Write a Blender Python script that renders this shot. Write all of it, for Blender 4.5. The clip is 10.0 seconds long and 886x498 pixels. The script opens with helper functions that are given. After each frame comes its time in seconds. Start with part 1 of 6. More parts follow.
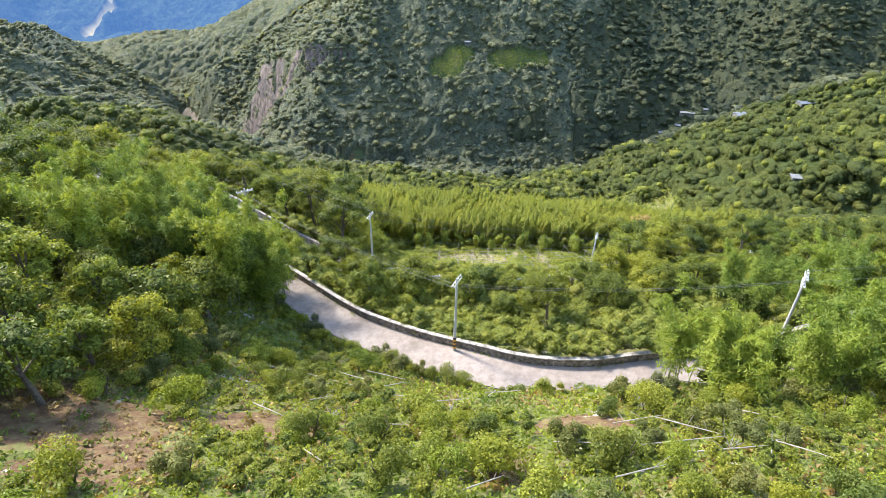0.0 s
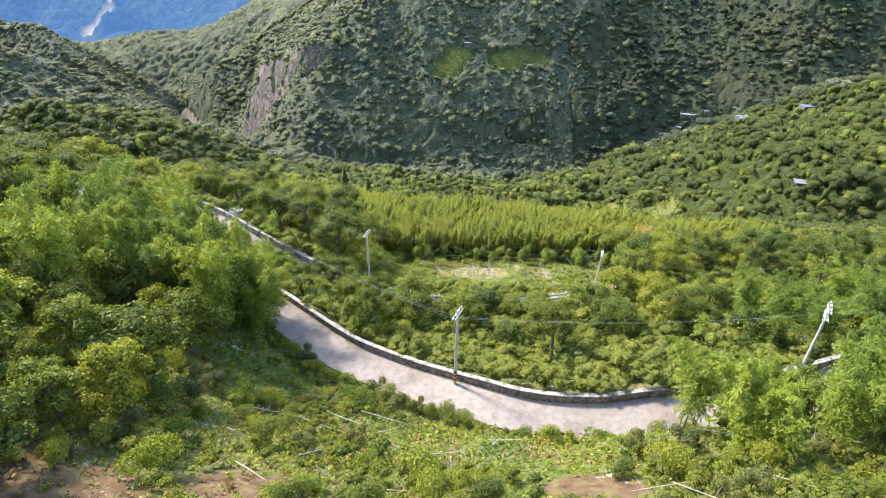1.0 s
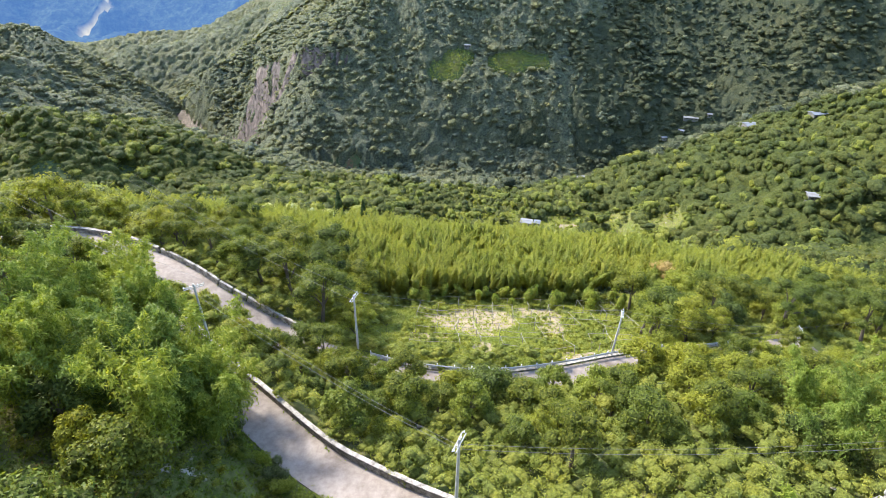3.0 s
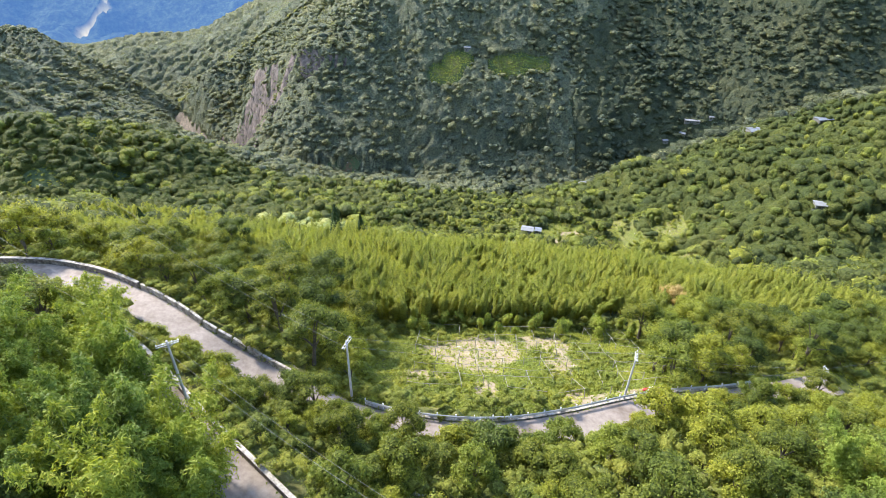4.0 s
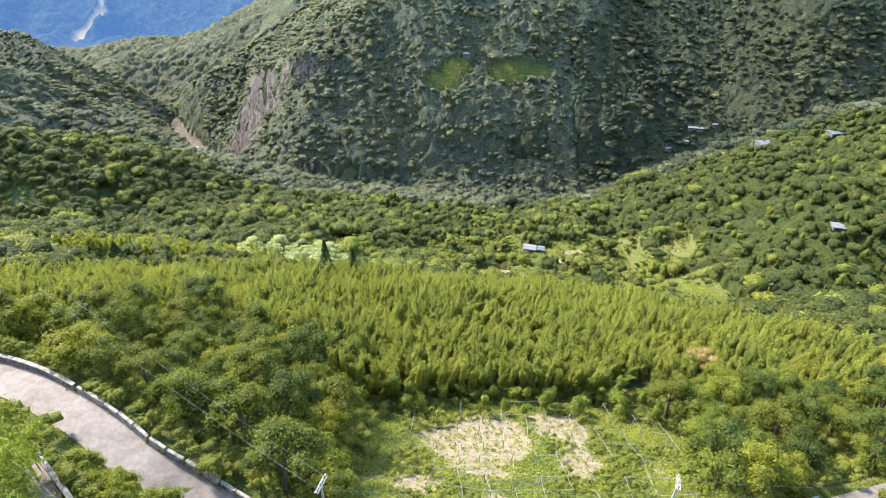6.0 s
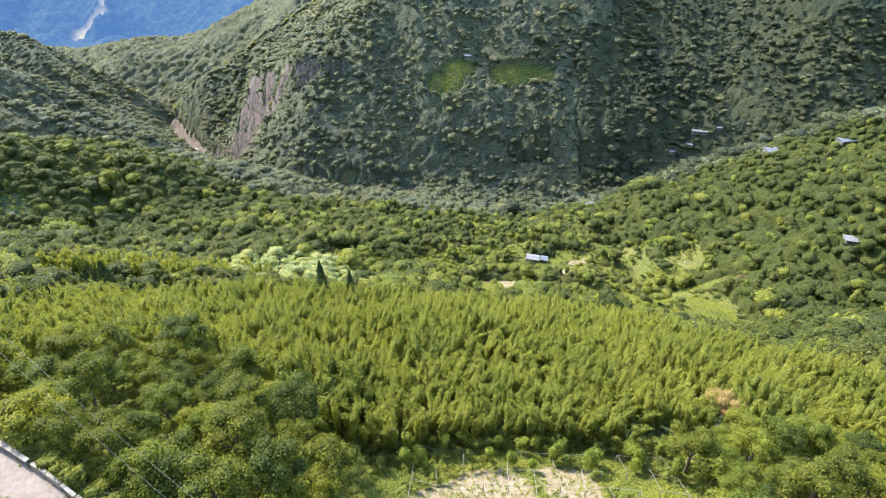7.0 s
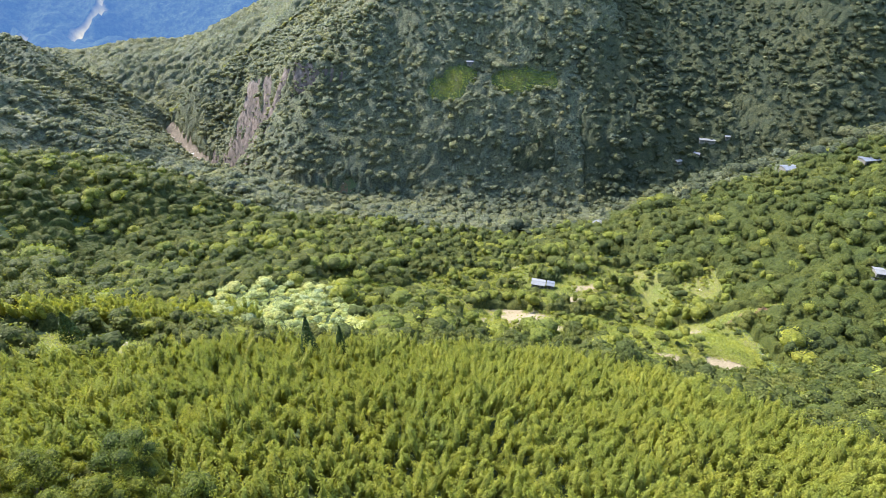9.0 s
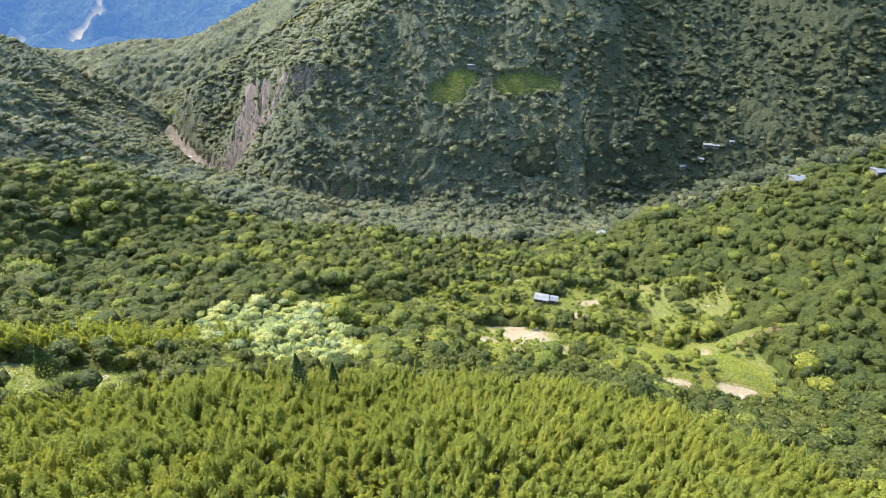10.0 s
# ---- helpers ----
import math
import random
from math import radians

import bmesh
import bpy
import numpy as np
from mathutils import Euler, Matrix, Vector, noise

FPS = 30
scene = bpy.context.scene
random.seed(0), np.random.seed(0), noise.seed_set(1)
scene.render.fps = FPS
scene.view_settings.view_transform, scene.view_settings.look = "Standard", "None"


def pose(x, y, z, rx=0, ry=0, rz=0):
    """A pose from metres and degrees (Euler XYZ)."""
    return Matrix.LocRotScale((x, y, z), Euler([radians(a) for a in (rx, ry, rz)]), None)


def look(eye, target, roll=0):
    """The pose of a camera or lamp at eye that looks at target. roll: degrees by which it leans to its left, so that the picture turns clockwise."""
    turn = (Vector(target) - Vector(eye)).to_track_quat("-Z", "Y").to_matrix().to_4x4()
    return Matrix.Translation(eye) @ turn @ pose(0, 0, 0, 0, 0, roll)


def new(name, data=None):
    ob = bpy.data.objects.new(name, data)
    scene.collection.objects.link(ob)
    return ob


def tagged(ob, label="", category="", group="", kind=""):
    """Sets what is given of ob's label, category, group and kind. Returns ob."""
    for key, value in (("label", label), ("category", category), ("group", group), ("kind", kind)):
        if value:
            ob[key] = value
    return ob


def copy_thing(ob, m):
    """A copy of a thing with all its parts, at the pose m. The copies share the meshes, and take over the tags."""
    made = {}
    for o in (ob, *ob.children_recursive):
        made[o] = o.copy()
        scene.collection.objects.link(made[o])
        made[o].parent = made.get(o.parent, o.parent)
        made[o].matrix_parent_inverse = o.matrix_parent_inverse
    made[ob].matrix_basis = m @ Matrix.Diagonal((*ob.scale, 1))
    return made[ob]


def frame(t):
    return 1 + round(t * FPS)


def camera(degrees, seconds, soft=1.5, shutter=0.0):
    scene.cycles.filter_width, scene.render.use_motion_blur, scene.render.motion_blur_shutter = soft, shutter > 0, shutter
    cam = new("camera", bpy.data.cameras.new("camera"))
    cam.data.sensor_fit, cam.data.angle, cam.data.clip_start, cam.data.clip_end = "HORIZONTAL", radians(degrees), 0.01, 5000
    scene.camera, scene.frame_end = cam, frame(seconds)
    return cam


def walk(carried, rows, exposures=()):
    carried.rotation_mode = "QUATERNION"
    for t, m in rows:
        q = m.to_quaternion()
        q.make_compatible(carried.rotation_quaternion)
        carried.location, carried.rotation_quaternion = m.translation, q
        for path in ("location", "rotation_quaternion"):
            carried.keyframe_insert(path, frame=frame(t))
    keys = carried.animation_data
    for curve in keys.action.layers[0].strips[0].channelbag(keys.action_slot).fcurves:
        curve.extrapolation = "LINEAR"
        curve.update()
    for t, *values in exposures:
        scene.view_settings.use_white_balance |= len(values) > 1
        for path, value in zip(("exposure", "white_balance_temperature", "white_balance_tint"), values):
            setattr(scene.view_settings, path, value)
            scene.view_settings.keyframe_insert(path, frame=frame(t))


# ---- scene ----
cam = camera(73.7, 10.0, soft=0.7)
PATH = [
    (0, (1.587, -43.703, 41.071), (1.533, -42.039, 39.962), 1.1),
    (0.5, (1.467, -41.974, 41.223), (1.414, -40.311, 40.114), 1.2),
    (1, (1.361, -39.674, 41.41), (1.309, -38.011, 40.301), 1.2),
    (1.5, (1.267, -36.97, 41.617), (1.216, -35.306, 40.507), 1.2),
    (2, (1.129, -33.935, 41.827), (1.079, -32.272, 40.716), 1.2),
    (2.5, (1.072, -30.688, 41.971), (1.021, -29.025, 40.861), 1.2),
    (2.7, (1.047, -29.303, 42.011), (0.996, -27.641, 40.9), 1.2),
    (3.8, (0.586, -21.921, 42.762), (0.538, -20.261, 41.649), 1.2),
    (4, (0.571, -20.55, 42.841), (0.522, -18.889, 41.729), 1.2),
    (4.5, (0.417, -16.864, 43.108), (0.369, -15.202, 41.996), 1.2),
    (5, (0.254, -13.056, 43.4), (0.206, -11.394, 42.288), 1.2),
    (5.5, (0.11, -9.081, 43.704), (0.063, -7.419, 42.593), 1.2),
    (5.7, (0.042, -7.462, 43.762), (-0.004, -5.798, 42.653), 1.2),
    (6.8, (-0.425, 1.802, 44.454), (-0.472, 3.465, 43.343), 1.3),
    (7, (-0.525, 3.701, 44.568), (-0.573, 5.363, 43.457), 1.3),
    (7.5, (-0.843, 8.413, 44.815), (-0.891, 10.075, 43.704), 1.4),
    (8, (-1.085, 13.249, 45.047), (-1.134, 14.911, 43.936), 1.4),
    (8.5, (-1.274, 18.199, 45.394), (-1.324, 19.861, 44.282), 1.5),
    (9, (-1.538, 23.299, 45.721), (-1.588, 24.96, 44.609), 1.5),
    (9.5, (-1.85, 28.543, 46.087), (-1.9, 30.204, 44.974), 1.5),
    (10, (-2.139, 33.857, 46.376), (-2.189, 35.518, 45.263), 1.6),
]
walk(cam, [(t, look(e, g, r)) for t, e, g, r in PATH])

# ---------------------------------------------------------------- light
SUN_DIR = Vector((-0.58, 0.44, 0.685)).normalized()      # towards the sun
world = bpy.data.worlds.new("sky")
scene.world = world
world.use_nodes = True
wn = world.node_tree
sky = wn.nodes.new("ShaderNodeTexSky")
sky.sky_type, sky.sun_disc = "NISHITA", False
sky.sun_elevation = math.asin(SUN_DIR.z)
sky.sun_rotation = math.atan2(SUN_DIR.x, SUN_DIR.y)
sky.air_density, sky.dust_density, sky.altitude = 1.0, 1.5, 700
wn.links.new(sky.outputs[0], wn.nodes["Background"].inputs[0])
wn.nodes["Background"].inputs[1].default_value = 0.2
sun = new("sun", bpy.data.lights.new("sun", "SUN"))
sun.data.energy, sun.data.angle, sun.data.color = 3.1, radians(8), (1.0, 0.94, 0.84)
sun.matrix_world = look(SUN_DIR * 500, (0, 0, 0))
scene.view_settings.exposure = 1.62

# ---------------------------------------------------------------- noise and land forms
rng = np.random.default_rng(11)


def lattice(ix, iy, seed):
    n = (ix.astype(np.int64) * 374761393 + iy.astype(np.int64) * 668265263 + seed * 1274126177) & 0x7FFFFFFF
    n = ((n ^ (n >> 13)) * 1274126177) & 0x7FFFFFFF
    return ((n ^ (n >> 16)) & 0xFFFF) / 65535.0


def vnoise(x, y, size, seed):
    """Smooth value noise from 0 to 1, with features of that size in metres."""
    x, y = np.asarray(x, float) / size, np.asarray(y, float) / size
    ix, iy = np.floor(x), np.floor(y)
    fx, fy = x - ix, y - iy
    fx, fy = fx * fx * (3 - 2 * fx), fy * fy * (3 - 2 * fy)
    a, b = lattice(ix, iy, seed), lattice(ix + 1, iy, seed)
    c, d = lattice(ix, iy + 1, seed), lattice(ix + 1, iy + 1, seed)
    return (a + (b - a) * fx) * (1 - fy) + (c + (d - c) * fx) * fy


def fbm(x, y, size, seed, octaves=4):
    total, amp, norm = 0, 1.0, 0.0
    for k in range(octaves):
        total = total + amp * vnoise(x, y, size / 2 ** k, seed + k)
        norm, amp = norm + amp, amp * 0.5
    return total / norm


def ridged(x, y, size, seed):
    return 1 - np.abs(2 * fbm(x, y, size, seed, 3) - 1)


def ramp(a, b, v):
    t = np.clip((v - a) / (b - a), 0, 1)
    return t * t * (3 - 2 * t)


def smax(a, b, k):
    return np.maximum(a, b) + k * np.log1p(np.exp(-np.abs(a - b) / k))


def smin(a, b, k):
    return -smax(-a, -b, k)


def curve_points(points, step=0.5):
    """A smooth line through points, sampled evenly."""
    p = np.array(points, float)
    p = np.vstack([2 * p[0] - p[1], p, 2 * p[-1] - p[-2]])
    out = []
    for a, b, c, d in zip(p, p[1:], p[2:], p[3:]):
        n = max(2, int(np.linalg.norm(c - b) / step))
        for t in np.arange(n) / n:
            out.append(0.5 * (2 * b + (c - a) * t + (2 * a - 5 * b + 4 * c - d) * t * t + (3 * b - a - 3 * c + d) * t ** 3))
    out.append(p[-2])
    return np.array(out)


def beside(line, dist):
    """The line moved sideways, to its right for a positive distance."""
    t = np.gradient(line[:, :2], axis=0)
    t /= np.linalg.norm(t, axis=1)[:, None]
    out = line.copy()
    out[:, 0] += t[:, 1] * dist
    out[:, 1] -= t[:, 0] * dist
    return out


# outer edges of the two legs of the hill road, from east to west and from the bend to the east
UPPER_EDGE = curve_points([(62, 12, 5.6), (45, 4, 4.5), (30, -1.5, 3.6), (17.3, -3.8, 2.8), (13, -4.3, 2.5), (8, -3.9, 2.3), (3.7, -2.3, 1.9),
                           (-0.3, -0.3, 1.1), (-4.8, 2.0, 0.5), (-9.4, 4.6, 0.3), (-15.2, 9.2, 0.1), (-21.8, 14.6, -0.1), (-29, 20.9, -0.3), (-36, 26.4, -0.8)])
LOWER_EDGE = curve_points([(-62, 40, -2.6), (-52, 40, -2.4), (-44, 38, -2.2), (-38, 35.4, -2.2), (-33, 33, -2.6), (-28, 30.2, -3.6), (-24.3, 29, -4.9), (-21.5, 28, -5.9),
                           (-16.5, 26, -6.9), (-8, 23.3, -7.9), (-0.5, 22.5, -8.5), (6.7, 23.5, -9.4), (14, 26, -10.4), (21, 29, -11.3), (27, 31, -11.9), (36, 33, -12.5), (50, 38, -14)])
UPPER_MID = beside(UPPER_EDGE, -1.9)
LOWER_MID = beside(LOWER_EDGE, 1.9)

SLOPE_Y = [-200, -60, -27, -15, -6, 0, 10, 22, 30, 45, 55, 62, 91, 117, 130, 172, 210, 225, 255, 330, 400, 470, 515, 560, 700, 1000, 5000]
SLOPE_Z = [110, 36, 17.5, 8.8, 2.6, 0.3, -3.6, -8.6, -12.5, -20, -25, -28, -39, -53, -60, -92, -115, -124, -131, -150, -188, -225, -246, -256, -335, -430, -640]


# crest lines of the spurs left of the gorge and behind it, and the lip of the cliff
SPURS = [([(-228, 270, -81), (-222, 280, -90), (-215, 288, -100), (-208, 295, -111), (-196, 312, -131), (-187, 325, -146), (-171, 345, -162)], 0.60),
         ([(-396, 455, -126), (-382, 480, -148), (-362, 500, -164), (-342, 518, -178), (-327, 530, -195), (-311, 545, -206), (-294, 560, -222), (-269, 575, -242), (-239, 588, -265)], 0.75),
         ([(-517, 610, -147), (-488, 625, -165), (-443, 645, -193), (-408, 655, -207), (-388, 668, -228), (-372, 680, -248), (-355, 690, -271)], 0.9),
         ([(-900, 880, -178), (-636, 830, -181), (-583, 820, -182), (-537, 810, -199), (-478, 800, -228), (-432, 780, -280)], 1.08),
         ([(-246, 930, -138), (-322, 900, -209), (-352, 880, -229), (-403, 850, -250), (-436, 830, -269), (-442, 810, -300)], 0.85),
         ([(-362, 1060, -199), (-412, 1050, -226), (-480, 1040, -246), (-547, 1030, -258), (-603, 1020, -264)], 0.7)]
LIP = curve_points([(-310, 708, -245), (-294, 702, -228), (-268, 692, -209), (-237, 678, -184), (-210, 664, -160), (-185, 656, -147), (-159, 650, -142), (-135, 648, -146), (-105, 646, -152)], 2.0)
LIP_DROP = np.interp(np.linspace(0, 1, len(LIP)), [0, 0.15, 0.4, 0.65, 1], [45, 80, 72, 34, 6])
STEEP = 1.7
RIVER = curve_points([(-460, 880, -330), (-425, 835, -330), (-397, 805, -328), (-373, 775, -327), (-350, 750, -326), (-323, 720, -326), (-294, 690, -326), (-267, 660, -326)], 4.0)


def spine(x, y, line, slope, gully):
    """A spur: its crest line, falling away on both sides."""
    out = np.full(x.shape, -900.0)
    for a, b in zip(line, line[1:]):
        ux, uy = b[0] - a[0], b[1] - a[1]
        t = np.clip(((x - a[0]) * ux + (y - a[1]) * uy) / (ux * ux + uy * uy), 0, 1)
        d = np.hypot(x - a[0] - t * ux, y - a[1] - t * uy)
        h = a[2] + t * (b[2] - a[2]) - slope * (np.sqrt(d * d + 100) - 10) + 14 * gully * ramp(5, 50, d)
        out = np.maximum(out, h)
    return out


def lip_of(x, y):
    """Distance in front of the cliff's lip (positive) or behind it, the lip's height and the drop below it."""
    best = np.full(x.shape, 1e9)
    k = np.zeros(x.shape, int)
    for i, (px, py, pz) in enumerate(LIP):
        d = (x - px) ** 2 + (y - py) ** 2
        m = d < best
        best, k = np.where(m, d, best), np.where(m, i, k)
    t = np.gradient(LIP[:, :2], axis=0)
    out = np.stack([t[:, 1], -t[:, 0]], -1)
    ahead = (x - LIP[k, 0]) * out[k, 0] + (y - LIP[k, 1]) * out[k, 1]
    return np.sqrt(best) * np.sign(ahead), LIP[k, 2], LIP_DROP[k], k


def near_line(x, y, line):
    """Distance to a line and its height there."""
    best = np.full(x.shape, 1e9)
    level = np.zeros(x.shape)
    for px, py, pz in line[::2]:
        d = (x - px) ** 2 + (y - py) ** 2
        m = d < best
        best = np.where(m, d, best)
        level = np.where(m, pz, level)
    return np.sqrt(best), level


def wild(x, y):
    """The land before the road was cut into it."""
    x, y = np.asarray(x, float), np.asarray(y, float)
    z = sum(np.interp(y + d, SLOPE_Y, SLOPE_Z) for d in (-4, -2, 0, 2, 4)) / 5
    # the shoulder on the left and the rise on the right of the near slope
    z = z + 15 * (1 - np.exp(-np.maximum(-x - 12, 0) / 24)) * (0.25 + 0.75 * (1 - ramp(50, 100, y))) * ramp(-30, -8, y)
    z = z + 0.1 * np.maximum(x - 5, 0) * (1 - ramp(5, 35, y)) * (1 - ramp(60, 160, x))
    # the spur with the farms on the right
    z = z + 116 * (1 - np.exp(-np.maximum(x - 88, 0) / 150)) * ramp(150, 230, y) * (1 - ramp(390, 510, y))
    z = z + 9 * np.exp(-(((x - 95) / 45) ** 2 + ((y - 328) / 45) ** 2))
    z = z - 13 * np.exp(-(((x - 82) / 38) ** 2 + ((y - 148) / 46) ** 2))
    z = z + 7 * np.exp(-(((x - 82) / 20) ** 2 + ((y - 186) / 22) ** 2))
    z = z + 14 * np.exp(-(((x + 150) / 110) ** 2 + ((y - 215) / 60) ** 2))
    z = z + ramp(60, 200, y) * ((fbm(x, y, 70, 3) - 0.5) * 14)
    z = z + (fbm(x, y, 16, 7, 3) - 0.5) * 1.6
    far = ramp(250, 600, np.hypot(x, y))
    gully = 0.65 * ridged(x + 0.35 * y, y * 0.35, 150, 21) + 0.35 * ridged(x + 0.2 * y, y * 0.45, 60, 25) - 0.6
    # the big mountain across the valley, with its cliff towards the gorge
    yf = 563 + 24 * np.exp(-((x - 260) / 90) ** 2) + 0.9 * 12 * np.log1p(np.exp((-155 - x) / 12))
    front = -244 + (0.96 - 0.25 * ramp(50, 200, x) + 0.15 * ramp(280, 420, x)) * (y - yf) + 45 * gully * ramp(0, 60, y - yf)
    u = x + 0.22 * (y - 690) + 14 * (fbm(x, y, 60, 31) - 0.5)
    side = np.where(u < -258, -196 + 2.3 * (u + 258), -196 + 0.66 * (u + 258))
    z = smax(z, smin(np.minimum(front, 420 + 0 * x), side, 9), 7)
    # the hill on the left of the gorge
    xe = np.interp(y, [200, 380, 450, 500, 540, 680, 760, 850, 1300, 3000], [240, 205, 195, 215, 275, 300, 400, 540, 900, 1500])
    left = -318 - 0.4 * np.maximum(y - 880, 0) + 0.5 * (-x - xe) + 10 * gully + 28 * (1 - ramp(380, 470, y))
    z = smax(z, np.minimum(left, -150 + 0 * x), 8)
    m = (x < -120) & (y > 200) & (y < 1250)
    if m.any():
        zz = z[m]
        for line, slope in SPURS:
            zz = smax(zz, spine(x[m], y[m], line, slope, gully[m]), 5)
        z = z.copy()
        z[m] = zz
    # the second ridge, behind the gorge
    crest = np.interp(x, [-1200, -865, -734, -640, -552, -506, -414, -335, -150], [-330, -292, -290, -270, -264, -251, -212, -170, -95])
    second = crest - 0.34 * np.abs(y - 1150) + 12 * (ridged(x, y * 0.5, 130, 51) - 0.6)
    z = smax(z, second, 8)
    m = (x > -350) & (x < -40) & (y > 560) & (y < 800)
    if m.any():
        d, level, drop, k = lip_of(x[m], y[m])
        end = np.where(k == len(LIP) - 1, 2.0, np.where(k == 0, 1.6, 0)) * np.abs(d)
        face = level - np.where(d > 0, STEEP * d, 0.15 * d) - np.maximum(-d - 25, 0) * 0.9 - end
        face = np.where(d > 0, np.maximum(face, level - drop - 0.9 * (d - drop / STEEP)), face)
        z = z.copy()
        z[m] = smax(np.minimum(z[m], np.where((d > 0) & (end == 0), level - drop * ramp(0, drop / STEEP, d) + 4, 1e4)), face, 2)
    # the gorge floor and the farthest range
    m = (x > -720) & (x < -150) & (y > 600) & (y < 1010)
    if m.any():
        d, level = near_line(x[m], y[m], RIVER)
        z = z.copy()
        bank = np.where(x[m] > np.interp(y[m], RIVER[::-1, 1], RIVER[::-1, 0]), 2.6, 0.95)
        z[m] = smin(z[m], level + bank * np.maximum(d - 5, 0), 4)
    range_ = -500 + 0.62 * (y - 1900) + 80 * (ridged(x, y * 0.6, 420, 61) - 0.6) + 0.25 * np.maximum(-x - 1300, 0)
    z = np.where(y > 1300, np.maximum(np.where(y > 1700, -520, z), np.minimum(range_, 700)), z)
    return z


def land(x, y):
    """Height of the ground, with the road benches cut in."""
    shape = np.broadcast(np.asarray(x, float), np.asarray(y, float)).shape
    x, y = np.broadcast_to(np.asarray(x, float), shape).ravel(), np.broadcast_to(np.asarray(y, float), shape).ravel()
    z = wild(x, y)
    m = (np.abs(x) < 75) & (y > -30) & (y < 60)
    if m.any():
        zz = z[m]
        for line in (UPPER_MID, LOWER_MID):
            d, level = near_line(x[m], y[m], line)
            zz = zz + (level - 0.12 - zz) * (1 - ramp(2.3, 6.5, d))
        z = z.copy()
        z[m] = zz
    return z.reshape(shape)

# ---------------------------------------------------------------- materials


def material(name):
    m = bpy.data.materials.new(name)
    m.use_nodes = True
    n = m.node_tree.nodes
    return m, n, m.node_tree.links, n["Principled BSDF"]


def add(n, kind, **values):
    node = n.new("ShaderNode" + kind)
    for key, v in values.items():
        if key in node.inputs:
            node.inputs[key].default_value = v
    return node


def noise_of(n, l, scale, detail=4.0, coords=None, rough=0.55):
    t = add(n, "TexNoise", Scale=scale, Detail=detail, Roughness=rough)
    if coords is None:
        coords = n.new("ShaderNodeNewGeometry").outputs["Position"]
    l.new(coords, t.inputs["Vector"])
    return t.outputs["Fac"]


def colours(n, l, fac, *stops):
    r = n.new("ShaderNodeValToRGB")
    while len(r.color_ramp.elements) < len(stops):
        r.color_ramp.elements.new(0.5)
    for e, (at, c) in zip(r.color_ramp.elements, stops):
        e.position, e.color = at, (*c, 1)
    l.new(fac, r.inputs[0])
    return r.outputs[0]


def blend(n, l, fac, a, b, mode="MIX"):
    m = n.new("ShaderNodeMix")
    m.data_type, m.blend_type = "RGBA", mode
    for sock, v in ((m.inputs[0], fac), (m.inputs[6], a), (m.inputs[7], b)):
        if hasattr(v, "is_output"):
            l.new(v, sock)
        else:
            sock.default_value = v if isinstance(v, float) else (*v, 1)
    return m.outputs[2]


def bump(n, l, fac, strength, distance, bsdf):
    b = add(n, "Bump", Strength=strength, Distance=distance)
    l.new(fac, b.inputs["Height"])
    l.new(b.outputs[0], bsdf.inputs["Normal"])


